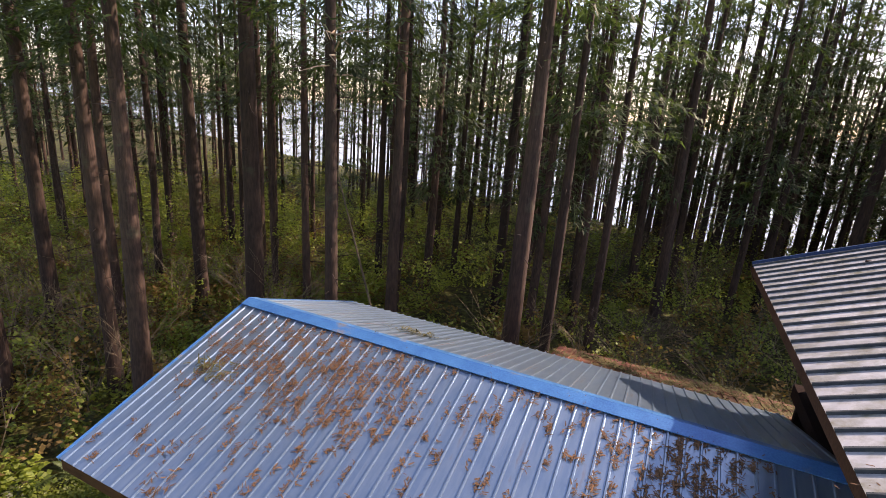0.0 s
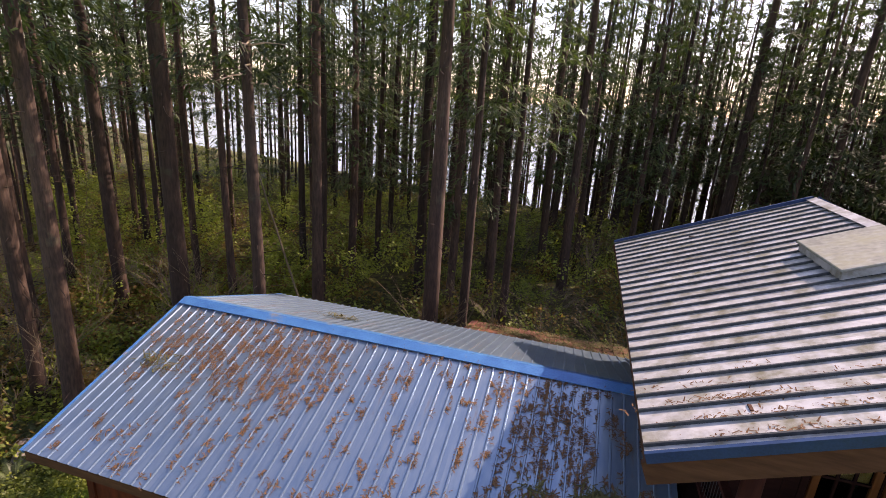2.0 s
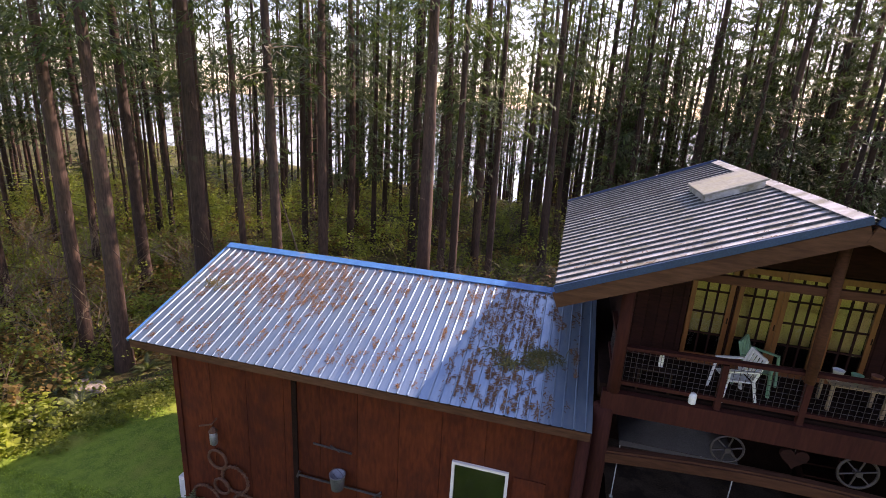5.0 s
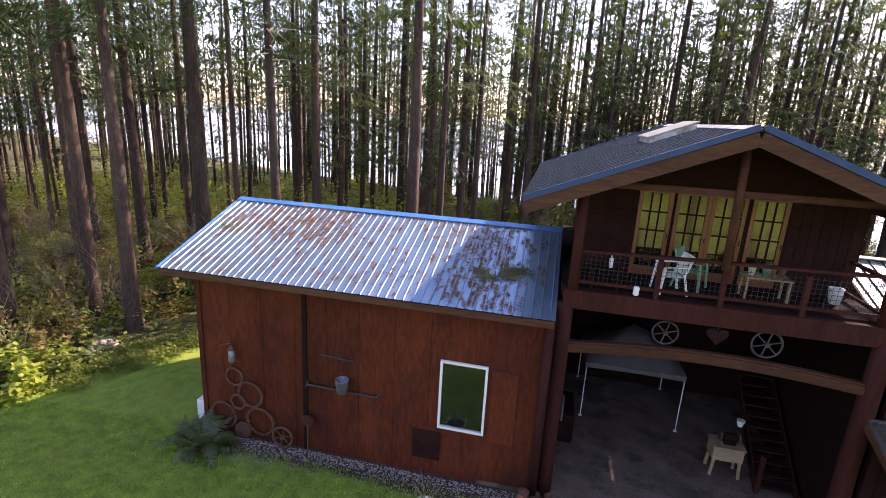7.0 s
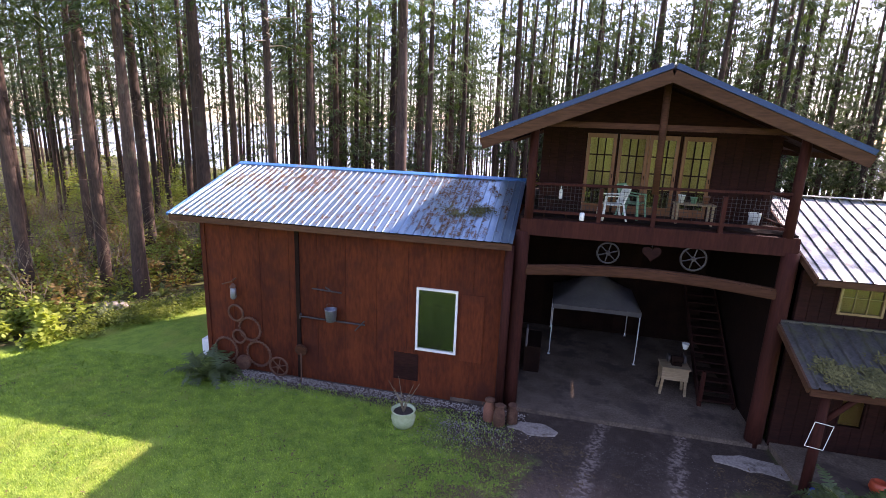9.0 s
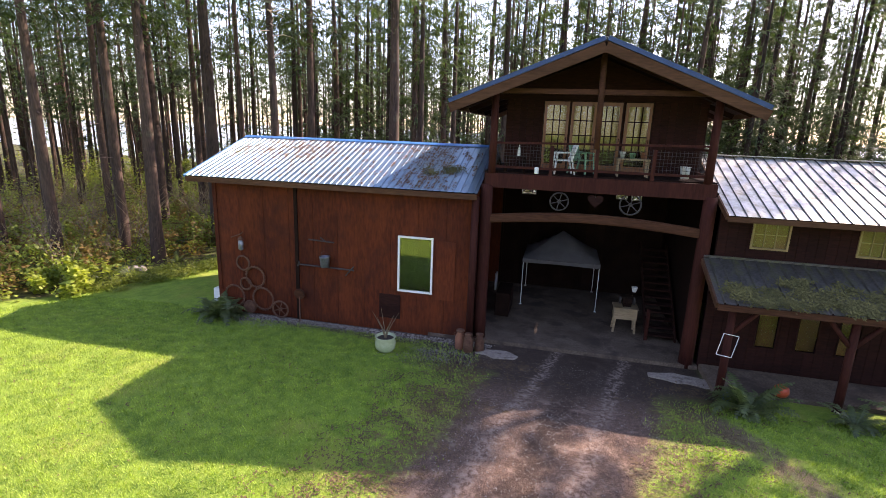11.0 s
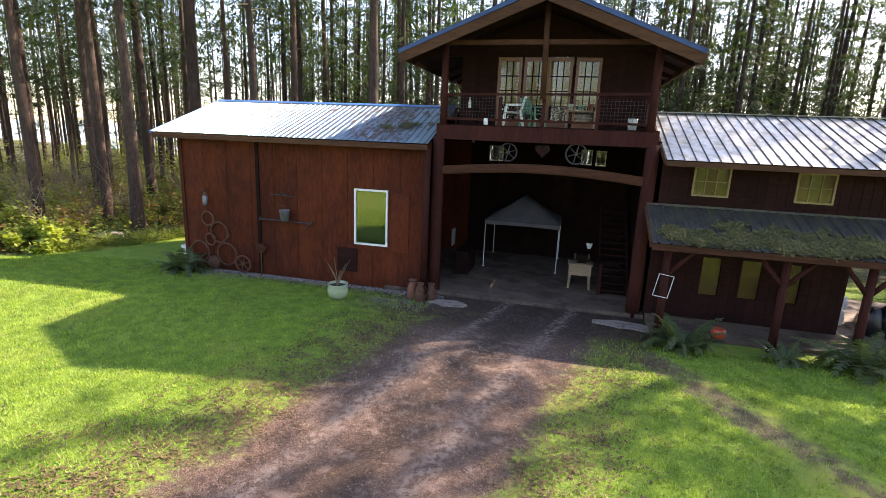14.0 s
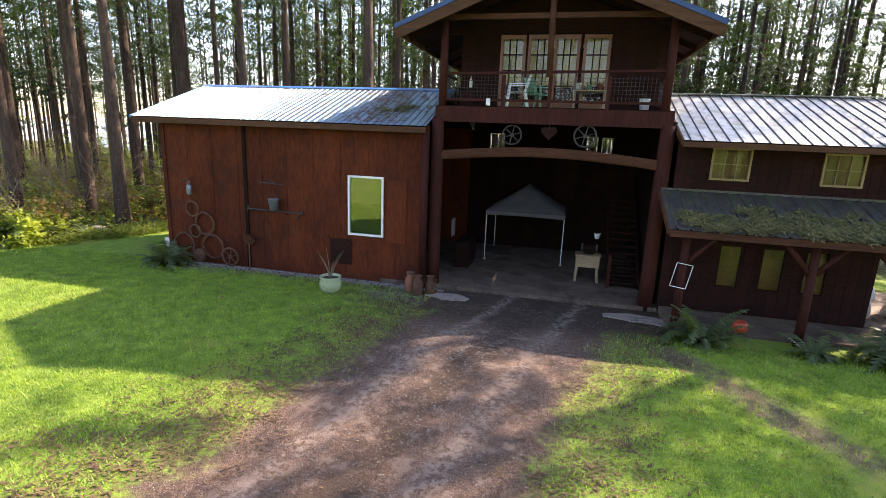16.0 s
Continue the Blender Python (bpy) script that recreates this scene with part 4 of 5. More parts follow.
# ---- more materials ----
def backlit(m, amount=0.4, tint=(1.0, 1.0, 0.6)):
    """Thin leaves pass some of the light that falls on their far side."""
    t = m.node_tree
    b = t.nodes["Principled BSDF"]
    tr, mx, hs = t.nodes.new("ShaderNodeBsdfTranslucent"), t.nodes.new("ShaderNodeMixShader"), t.nodes.new("ShaderNodeMix")
    hs.data_type, hs.blend_type = "RGBA", "MULTIPLY"
    hs.inputs[0].default_value = 1.0
    hs.inputs[7].default_value = (2.2 * tint[0], 2.2 * tint[1], 2.2 * tint[2], 1)
    src = b.inputs["Base Color"].links[0].from_socket
    t.links.new(src, hs.inputs[6]), t.links.new(hs.outputs[2], tr.inputs[0])
    mx.inputs[0].default_value = amount
    out = next(k for k in t.nodes if k.type == "OUTPUT_MATERIAL")
    t.links.new(b.outputs[0], mx.inputs[1]), t.links.new(tr.outputs[0], mx.inputs[2]), t.links.new(mx.outputs[0], out.inputs[0])


for m_ in (M_NEEDLE, M_LEAF, M_BROWN_BRUSH):
    backlit(m_)
M_PLASTIC = shader("white_garden_plastic", (0.62, 0.66, 0.64), (0.75, 0.78, 0.76), rough=0.4, bump=0.0)
M_GREENPL = shader("pale_green_plastic", (0.10, 0.26, 0.16), (0.16, 0.34, 0.22), rough=0.45, bump=0.0)
M_IRON = shader("rusty_iron", (0.07, 0.030, 0.018), (0.155, 0.072, 0.042), scale=6, fine=40, rough=0.8, metal=0.3, bump=0.3)
M_GREY_IRON = shader("grey_wrought_iron", (0.03, 0.026, 0.027), (0.07, 0.06, 0.06), scale=6, fine=40, rough=0.6, metal=0.4, bump=0.2)
M_ZINC = shader("galvanised_bucket", (0.16, 0.17, 0.20), (0.28, 0.30, 0.33), scale=4, fine=30, rough=0.45, metal=0.6, bump=0.1)
M_CANVAS = shader("grey_canvas", (0.085, 0.082, 0.086), (0.135, 0.13, 0.135), scale=2, fine=30, rough=0.85, bump=0.15)
M_CELADON = shader("pale_green_glaze", (0.30, 0.36, 0.20), (0.42, 0.47, 0.30), scale=3, fine=20, rough=0.25, bump=0.03)
M_TERRA = shader("terracotta", (0.17, 0.062, 0.036), (0.26, 0.105, 0.06), scale=3, fine=30, rough=0.8, bump=0.1)
M_SOIL = shader("potting_soil", (0.02, 0.014, 0.01), (0.05, 0.035, 0.025), scale=12, fine=60, rough=0.95, bump=0.8)
M_OAK = shader("pale_bench_wood", (0.20, 0.14, 0.08), (0.34, 0.25, 0.15), scale=3, fine=30, rough=0.65, bump=0.15, stretch=(0.2, 1, 1))
M_REDPOT = shader("red_plastic", (0.40, 0.05, 0.02), (0.5, 0.08, 0.03), rough=0.4, bump=0.0)
M_BLUEPOT = shader("blue_plastic", (0.02, 0.06, 0.35), (0.03, 0.09, 0.45), rough=0.4, bump=0.0)
M_STONE = shader("pale_stone", (0.24, 0.205, 0.175), (0.46, 0.41, 0.36), scale=8, fine=50, rough=0.9, spec=0.2, bump=0.4, vary=0.35)
M_FERN = shader("sword_fern", (0.028, 0.05, 0.016), (0.085, 0.115, 0.04), scale=2, fine=12, rough=0.5, bump=0, vary=0.2)
backlit(M_FERN, 0.3)
M_GRASS = shader("lawn_blades", (0.075, 0.15, 0.016), (0.30, 0.41, 0.062), scale=3.0, fine=17, rough=0.55, bump=0)
backlit(M_GRASS, 0.35)
M_LITTER = shader("brown_needle_litter", (0.10, 0.048, 0.022), (0.21, 0.108, 0.048), scale=3, fine=30, rough=0.9, bump=0)
M_MOSS = shader("moss_and_dead_leaves", (0.055, 0.055, 0.015), (0.14, 0.125, 0.04), scale=3, fine=25, rough=0.95, bump=0)
M_LEAFLITTER = shader("dead_leaves", (0.06, 0.035, 0.018), (0.17, 0.11, 0.05), scale=2, fine=20, rough=0.9, bump=0)
M_PALE_CONCRETE = shader("pale_broken_concrete", (0.20, 0.16, 0.13), (0.38, 0.32, 0.27), scale=2, fine=20, rough=0.9, spec=0.2, bump=0.4, spots=(0.07, 0.05, 0.04), spot_scale=2.0, spot_at=(0.5, 0.65))
M_PALE_TWIG = shader("bleached_dead_wood", (0.26, 0.19, 0.12), (0.44, 0.34, 0.24), scale=4, fine=30, rough=0.85, bump=0)
M_TWIG = shader("bare_twig", (0.13, 0.10, 0.06), (0.26, 0.20, 0.12), scale=4, fine=30, rough=0.85, bump=0, vary=0.3)


def ring(c, normal, R, r, n=20, m=6, teeth=0, bm=None):
    """A ring of round section; with teeth, a toothed outer rim."""
    bm = bm or bmesh.new()
    q = Vector(normal).to_track_quat("Z", "Y")
    rows = []
    k = teeth * 2 if teeth else n
    for i in range(k):
        a = math.tau * i / k
        rr = R + (0.035 if teeth and i % 2 else 0)
        rows.append([bm.verts.new(Vector(c) + q @ Vector(((rr + r * math.cos(b)) * math.cos(a), (rr + r * math.cos(b)) * math.sin(a), r * math.sin(b))))
                     for b in [math.tau * j / m for j in range(m)]])
    for i in range(k):
        for j in range(m):
            bm.faces.new((rows[i][j], rows[(i + 1) % k][j], rows[(i + 1) % k][(j + 1) % m], rows[i][(j + 1) % m]))
    return bm


def turned(profile, n=18, at=(0, 0, 0), bm=None):
    """A body of revolution from (radius, height) pairs."""
    bm = bm or bmesh.new()
    prev = None
    for r, z in profile:
        row = [bm.verts.new((at[0] + r * math.cos(k * math.tau / n), at[1] + r * math.sin(k * math.tau / n), at[2] + z)) for k in range(n)]
        if prev:
            for k in range(n):
                bm.faces.new((prev[k], prev[(k + 1) % n], row[(k + 1) % n], row[k]))
        else:
            bm.faces.new(row[::-1])
        prev = row
    bm.faces.new(prev)
    return bm


# ---- balcony ----
DECK = 5.5
rail = empty("balcony_railing", (6, 0.08, DECK), "dark red timber balcony railing filled with square wire mesh", "railing")
part("top_rail", beam((2.95, 0.08, 6.38), (9.0, 0.08, 6.5), 0.13, 0.06), M_RED_WOOD, rail)
part("bottom_rail", beam((2.84, 0.08, 5.66), (9.0, 0.08, 5.66), 0.07, 0.07), M_RED_WOOD, rail)
for x in (4.62, 5.93, 7.5):
    part("rail_post", box(x - 0.05, x + 0.05, 0.03, 0.13, 5.45, 6.35), M_RED_WOOD, rail)
for a, b in ((2.97, 4.57), (4.67, 5.88), (5.98, 7.45), (7.55, 8.9)):
    bm = bmesh.new()
    k = int((b - a) / 0.1)
    for i in range(k + 1):
        x = a + (b - a) * i / k
        tube((x, 0.08, 5.69), (x, 0.08, 6.35), 0.0045, n=4, bm=bm)
    for j in range(1, 7):
        tube((a, 0.085, 5.69 + 0.1 * j), (b, 0.085, 5.69 + 0.1 * j), 0.0045, n=4, bm=bm)
    part("wire_mesh", bm, M_GREY_IRON, rail, "square galvanised wire mesh")
for x in (2.84, 9.02):
    part("side_rail", beam((x, 0.1, 6.38), (x, 1.72, 6.38), 0.1, 0.06), M_RED_WOOD, rail)
    part("side_rail", beam((x, 0.1, 5.66), (x, 1.72, 5.66), 0.07, 0.07), M_RED_WOOD, rail)
    bm = bmesh.new()
    for i in range(1, 15):
        tube((x, 0.1 + 0.105 * i, 5.68), (x, 0.1 + 0.105 * i, 6.35), 0.0045, n=4, bm=bm)
    part("wire_mesh", bm, M_GREY_IRON, rail)


def armchair(label, mat, at, turn, group="balcony chairs"):
    """A moulded plastic garden armchair that faces -y before it is turned."""
    c = empty("garden_chair", (0, 0, 0), label, "chair", group)
    bm = box(-0.24, 0.24, -0.24, 0.22, 0.40, 0.43, bevel=0.012)
    part("seat", bm, mat, c)
    for i in range(5):
        x = -0.18 + 0.09 * i
        part("back_slat", beam((x, 0.22, 0.45), (x * 1.1, 0.36, 0.86), 0.055, 0.018), mat, c)
    part("back_rail", beam((-0.24, 0.37, 0.88), (0.24, 0.37, 0.88), 0.03, 0.06), mat, c)
    for s in (-1, 1):
        part("armrest", beam((s * 0.28, -0.24, 0.64), (s * 0.28, 0.3, 0.66), 0.06, 0.03), mat, c)
        part("leg", beam((s * 0.26, -0.22, 0.64), (s * 0.29, -0.28, 0.0), 0.05, 0.045), mat, c)
        part("leg", beam((s * 0.25, 0.22, 0.5), (s * 0.28, 0.34, 0.0), 0.05, 0.045), mat, c)
        part("back_post", beam((s * 0.25, 0.22, 0.42), (s * 0.25, 0.37, 0.9), 0.035, 0.05), mat, c)
    c.matrix_basis = Matrix.Translation(at) @ Matrix.Rotation(turn, 4, "Z")
    return c


armchair("white plastic garden armchair on the balcony deck", M_PLASTIC, (4.95, 0.6, DECK), radians(-80))
armchair("pale green plastic garden armchair by the balcony doors", M_GREENPL, (5.55, 1.15, DECK), radians(60))
t = empty("side_table", (3.5, 0.35, DECK), "small dark balcony table", "table")
part("tabletop", box(3.2, 3.85, 0.1, 0.6, DECK + 0.46, DECK + 0.5), M_DARK, t)
for x in (3.24, 3.8):
    for y in (0.14, 0.56):
        part("leg", box(x - 0.02, x + 0.02, y - 0.02, y + 0.02, DECK, DECK + 0.46), M_DARK, t)
thing("bottle", turned([(0.04, 0), (0.045, 0.02), (0.045, 0.2), (0.016, 0.27), (0.016, 0.33)], 12, (3.62, 0.3, DECK + 0.5)), M_PLASTIC, "pale bottle standing on the balcony table", "bottle", smooth=True)
thing("jar", turned([(0.06, 0), (0.065, 0.02), (0.065, 0.17), (0.05, 0.2)], 12, (4.2, 0.05, DECK)), M_PLASTIC, "pale jar standing on the balcony deck", "jar", smooth=True)
b = empty("bucket", (8.6, 1.2, DECK), "white plastic bucket on the balcony deck", "bucket")
part("body", turned([(0.12, 0), (0.15, 0.34), (0.16, 0.36), (0.135, 0.36), (0.11, 0.03)], 18, (8.6, 1.2, DECK)), M_PLASTIC, b, smooth=True)
part("bail", ring((8.6, 1.2, DECK + 0.36), (1, 0, 0.2), 0.15, 0.004, 18, 4), M_GREY_IRON, b)
t = empty("plant_table", (7.0, 0.9, DECK), "low wooden balcony table crowded with pots", "table")
part("tabletop", box(6.55, 7.5, 0.65, 1.15, DECK + 0.5, DECK + 0.54), M_OAK, t)
for x in (6.6, 7.45):
    for y in (0.7, 1.1):
        part("leg", box(x - 0.025, x + 0.025, y - 0.025, y + 0.025, DECK, DECK + 0.5), M_OAK, t)
for i, (x, m_, h) in enumerate(((6.7, M_PLASTIC, 0.2), (7.0, M_GREENPL, 0.16), (7.3, M_TERRA, 0.2))):
    thing("flower_pot", turned([(0.06, 0), (0.09, h), (0.1, h), (0.08, h - 0.03)], 14, (x, 0.88, DECK + 0.54)), m_, ("white", "green", "clay")[i] + " flower pot on the balcony table", "pot", "balcony pots", smooth=True)


def wheel(name, label, at, R, spokes, mat, group, r=0.03):
    w = empty(name, at, label, "wheel", group)
    c = Vector(at)
    part("rim", ring(c, (0, 1, 0), R, r, 28, 6), mat, w, smooth=True)
    part("hub", tube(c + Vector((0, -0.06, 0)), c + Vector((0, 0.06, 0)), 0.055, n=12), mat, w)
    for i in range(spokes):
        a = math.tau * i / spokes + 0.3
        d = Vector((math.cos(a), 0, math.sin(a)))
        part("spoke", tube(c + d * 0.05, c + d * R, 0.016, n=6), mat, w)
    return w


wheel("wagon_wheel", "grey iron spoked wheel hung under the balcony", (4.95, 0.06, 4.7), 0.27, 6, M_GREY_IRON, "hung wheels", 0.022)
wheel("wagon_wheel", "grey iron spoked wheel hung under the balcony", (7.0, 0.06, 4.74), 0.3, 6, M_GREY_IRON, "hung wheels", 0.026)
bm = bmesh.new()
outl = []
for i in range(24):
    a = math.tau * i / 24
    outl.append((0.22 * math.sin(a) ** 3 * 1.05, 0.06 + 0.0135 * (13 * math.cos(a) - 5 * math.cos(2 * a) - 2 * math.cos(3 * a) - math.cos(4 * a))))
fr = [bm.verts.new((6.0 + x, 0.02, 4.74 + z)) for x, z in outl]
bk = [bm.verts.new((6.0 + x, 0.09, 4.74 + z)) for x, z in outl]
bm.faces.new(fr), bm.faces.new(bk[::-1])
for i in range(24):
    bm.faces.new((fr[i], bk[i], bk[(i + 1) % 24], fr[(i + 1) % 24]))
bmesh.ops.recalc_face_normals(bm, faces=bm.faces[:])
heart = empty("wooden_heart", (6.0, 0.06, 4.74), "brown wooden heart hung under the balcony", "decoration")
part("heart", bm, M_SIDING, heart)
part("cord", tube((6.0, 0.055, 4.86), (6.0, 0.055, 5.03), 0.006, n=6), M_GREY_IRON, heart)

# ---- inside the open bay ----
tent = empty("canopy_tent", (5.15, 5.5, 0), "grey pop-up canopy tent with a peaked top, standing in the bay", "tent")
TX0, TX1, TY0, TY1, TZ, TP = 3.74, 6.68, 3.8, 6.45, 1.8, 2.88
bm = bmesh.new()
g = []
for j in range(9):
    for i in range(9):
        u, v = i / 8, j / 8
        e = min(1, max(abs(2 * u - 1), abs(2 * v - 1)))
        g.append(bm.verts.new((TX0 + (TX1 - TX0) * u, TY0 + (TY1 - TY0) * v, TZ + 0.1 + (TP - TZ - 0.1) * (1 - e) ** 1.12)))
for j in range(8):
    for i in range(8):
        bm.faces.new((g[j * 9 + i], g[j * 9 + i + 1], g[j * 9 + i + 10], g[j * 9 + i + 9]))
part("canopy", bm, M_CANVAS, tent, "grey fabric canopy top", smooth=True)
for a, b_ in (((TX0, TY0), (TX1, TY0)), ((TX1, TY0), (TX1, TY1)), ((TX1, TY1), (TX0, TY1)), ((TX0, TY1), (TX0, TY0))):
    bm = bmesh.new()
    pv = None
    for i in range(11):
        s = i / 10
        x, y = a[0] + (b_[0] - a[0]) * s, a[1] + (b_[1] - a[1]) * s
        sag = 0.03 * math.sin(math.pi * s)
        row = (bm.verts.new((x, y, TZ + 0.1 - sag * 0.3)), bm.verts.new((x, y, TZ - 0.07 + sag)))
        if pv:
            bm.faces.new((pv[1], row[1], row[0], pv[0]))
        pv = row
    part("valance", bm, M_CANVAS, tent)
for x in (TX0 + 0.03, TX1 - 0.03):
    for y in (TY0 + 0.03, TY1 - 0.03):
        lg = part("leg", box(x - 0.013, x + 0.013, y - 0.013, y + 0.013, 0.0, TZ + 0.08), M_PLASTIC, tent, "white steel leg")
        part("foot", box(x - 0.05, x + 0.05, y - 0.05, y + 0.05, 0.0, 0.012), M_PLASTIC, lg)
bench = empty("work_bench", (7.62, 1.9, 0), "pale wooden box bench on four splayed legs", "bench")
part("top", box(7.1, 7.94, 1.9, 2.5, 0.88, 0.92, bevel=0.008), M_OAK, bench)
part("apron", box(7.14, 7.9, 1.94, 2.46, 0.5, 0.88), M_OAK, bench)
for x, s in ((7.2, -1), (7.84, 1)):
    for y in (1.98, 2.42):
        part("leg", beam((x, y, 0.51), (x + s * 0.04, y, 0.0), 0.07, 0.07), M_OAK, bench)
g_ = empty("bench_grinder", (7.55, 2.2, 0.92), "dark workshop grinder on the wooden bench", "tool")
part("motor", tube((7.4, 2.2, 1.1), (7.72, 2.2, 1.1), 0.11, n=14), M_DARK, g_)
part("base", box(7.42, 7.7, 2.08, 2.32, 0.92, 1.03), M_DARK, g_)
for x in (7.32, 7.78):
    part("guard", tube((x - 0.03, 2.2, 1.12), (x + 0.03, 2.2, 1.12), 0.13, n=14), M_GREY_IRON, g_)
part("lamp_arm", tube((7.7, 2.25, 1.1), (7.76, 2.3, 1.62), 0.02, n=6), M_DARK, g_)
part("shade", turned([(0.06, 0), (0.11, 0.18), (0.10, 0.18)], 12, (7.76, 2.26, 1.44)), M_PLASTIC, g_, "pale lamp shade")
st = empty("staircase", (8.75, 3.5, 0), "steep dark timber stair along the bay wall", "stairs")
for i in range(13):
    z, y = 0.19 * (i + 1), 1.6 + 0.26 * i
    part("tread", box(8.22, 9.1, y, y + 0.28, z - 0.05, z), M_SIDING, st)
for x in (8.19, 9.13):
    part("stringer", beam((x, 1.55, 0.05), (x, 5.1, 2.6), 0.05, 0.24), M_SIDING, st)
part("newel", box(8.13, 8.23, 1.5, 1.6, 0, 1.1), M_RED_WOOD, st)
cab = empty("tool_cabinet", (3.3, 3.0, 0), "dark tool cabinet against the bay wall", "cabinet")
part("body", box(2.95, 3.45, 2.2, 3.6, 0.0, 0.9, bevel=0.01), M_DARK, cab)
for y in (2.22, 2.92):
    d_ = part("door", box(3.452, 3.47, y, y + 0.66, 0.06, 0.86), M_SIDING, cab)
    part("handle", tube((3.49, y + 0.1, 0.5), (3.49, y + 0.1, 0.6), 0.01, n=6), M_GREY_IRON, d_)
thing("shirt_rag", box(3.0, 3.06, 1.2, 1.6, 1.3, 1.9, bevel=0.02), M_CANVAS, "pale striped cloth hung on the bay wall", "cloth")


# ---- porch ----
for i, (x, y) in enumerate(((9.6, -1.75), (12.4, -1.75), (14.25, -1.75))):
    p = empty("porch_post", (x, y, ground_z(x, y)), "rough dark timber porch post with forked braces", "post", "porch posts")
    part("shaft", tube((x, y, ground_z(x, y) - 0.2), (x, y, 2.48), 0.11, 0.095, 10), M_RED_WOOD, p, smooth=True)
    for s in (-1, 1):
        if i == 0 and s < 0:
            continue
        part("brace", tube((x, y, 1.7), (x + s * 0.62, y, 2.44), 0.065, 0.06, 8), M_RED_WOOD, p, smooth=True)
thing("porch_beam", beam((9.2, -1.75, 2.54), (16.3, -1.75, 2.54), 0.12, 0.12), M_RED_WOOD, "dark timber beam along the porch eave", "beam")
f = empty("hanging_frame", (9.55, -1.92, 1.5), "empty white-edged frame hung askew on the porch post", "frame")
for a, b_ in (((9.33, 1.2), (9.43, 1.8)), ((9.43, 1.8), (9.8, 1.75)), ((9.8, 1.75), (9.7, 1.15)), ((9.7, 1.15), (9.33, 1.2))):
    part("edge", tube((a[0], -1.9, a[1]), (b_[0], -1.9, b_[1]), 0.008, n=6), M_WHITE, f)
thing("red_watering_pot", turned([(0.14, 0), (0.19, 0.1), (0.17, 0.24), (0.12, 0.28), (0.1, 0.24)], 16, (11.2, -1.45, 0.06)), M_REDPOT, "bright red pot on the porch slab", "pot", smooth=True)
thing("blue_pot", turned([(0.1, 0), (0.13, 0.16), (0.12, 0.16)], 14, (9.75, -1.9, ground_z(9.75, -1.9))), M_BLUEPOT, "small blue plastic pot beside the fern", "pot", smooth=True)


def lumpy(at, size, seed, squash=0.8):
    """A slumped filled bag: a rounded body with folds, flat underneath."""
    rnd = random.Random(seed)
    bm = bmesh.new()
    bmesh.ops.create_icosphere(bm, subdivisions=3, radius=1.0)
    for v in bm.verts:
        w = 1 + 0.16 * noise.noise(v.co * 2.1 + Vector((seed, 0, 0))) + 0.06 * noise.noise(v.co * 6)
        v.co = Vector((at[0] + v.co.x * size[0] * w, at[1] + v.co.y * size[1] * w, at[2] + max(0.0, (v.co.z * w * squash + 0.62)) * size[2]))
    return bm


M_SACK = shader("white_woven_sack", (0.50, 0.48, 0.44), (0.72, 0.70, 0.66), scale=5, fine=60, rough=0.8, bump=0.2)
M_BAG = shader("black_bin_bag", (0.006, 0.006, 0.007), (0.014, 0.014, 0.016), scale=6, fine=30, rough=0.3, bump=0.4)
thing("carport_slab", box(14.65, 18.6, -1.45, 4.2, -0.5, 0.05), M_PALE_CONCRETE, "pale sunlit concrete beyond the wing", "floor", kind="structure")
for x, y, z, r, h in ((15.0, 1.0, 0.05, 0.2, 0.42), (15.1, 1.1, 0.47, 0.17, 0.36), (15.9, 1.3, 0.05, 0.26, 0.3)):
    thing("white_sack", lumpy((x, y, z), (r, r * 0.8, h), int(x * 10)), M_SACK, "full white woven sack stacked beyond the porch", "sack", "stacked sacks", smooth=True)
for x, y, z, r, h in ((15.55, 0.3, 0.05, 0.3, 0.62), (16.1, 0.2, 0.05, 0.4, 0.85), (16.9, 0.4, 0.05, 0.45, 0.7)):
    thing("black_bag", lumpy((x, y, z), (r, r * 0.9, h), int(x * 10)), M_BAG, "shiny black rubbish bag at the end of the porch", "bag", "rubbish bags", smooth=True)


def frond_mesh(length, droop, seed):
    """One arching fern frond: a midrib with toothed leaflets on both sides, in one piece."""
    rnd = random.Random(seed)
    n = 15
    spine = [Vector((0, length * (s - 0.2 * s * s * droop), length * (1.05 * s - 0.95 * droop * s * s))) for s in [i / n for i in range(n + 1)]]
    verts, faces = [tuple(v) for v in spine], []
    for i in range(1, n):
        w = 0.14 * length * math.sin(math.pi * min(1, 0.2 + 0.8 * i / n)) + 0.008
        for sd in (-1, 1):
            mid = (spine[i] + spine[i + 1]) / 2
            tip = mid + Vector((sd * w, 0.3 * w, rnd.uniform(-0.12, 0.0) * length * 0.3))
            k = len(verts)
            verts.extend((tuple(tip), tuple(tip + (spine[i + 1] - spine[i]) * 0.35)))
            faces.append((i, i + 1, k + 1, k))
    me = bpy.data.meshes.new("frond")
    me.from_pydata(verts, [], faces)
    me.materials.append(M_FERN)
    return me


FRONDS = [frond_mesh(1.0, d, i) for i, d in enumerate((0.55, 0.8, 1.05, 1.3))]


def fern(x, y, size, count, seed, label):
    rnd = random.Random(seed)
    fn = empty("sword_fern", (x, y, ground_z(x, y)), label, "fern", "ferns")
    for i in range(count):
        ob = part("frond", FRONDS[rnd.randrange(4)], None, fn)
        ob.matrix_local = Matrix.Rotation(math.tau * i / count + rnd.uniform(-0.2, 0.2), 4, "Z") @ Matrix.Rotation(rnd.uniform(-0.25, 0.35), 4, "X") @ Matrix.Scale(size * rnd.uniform(0.75, 1.15), 4)


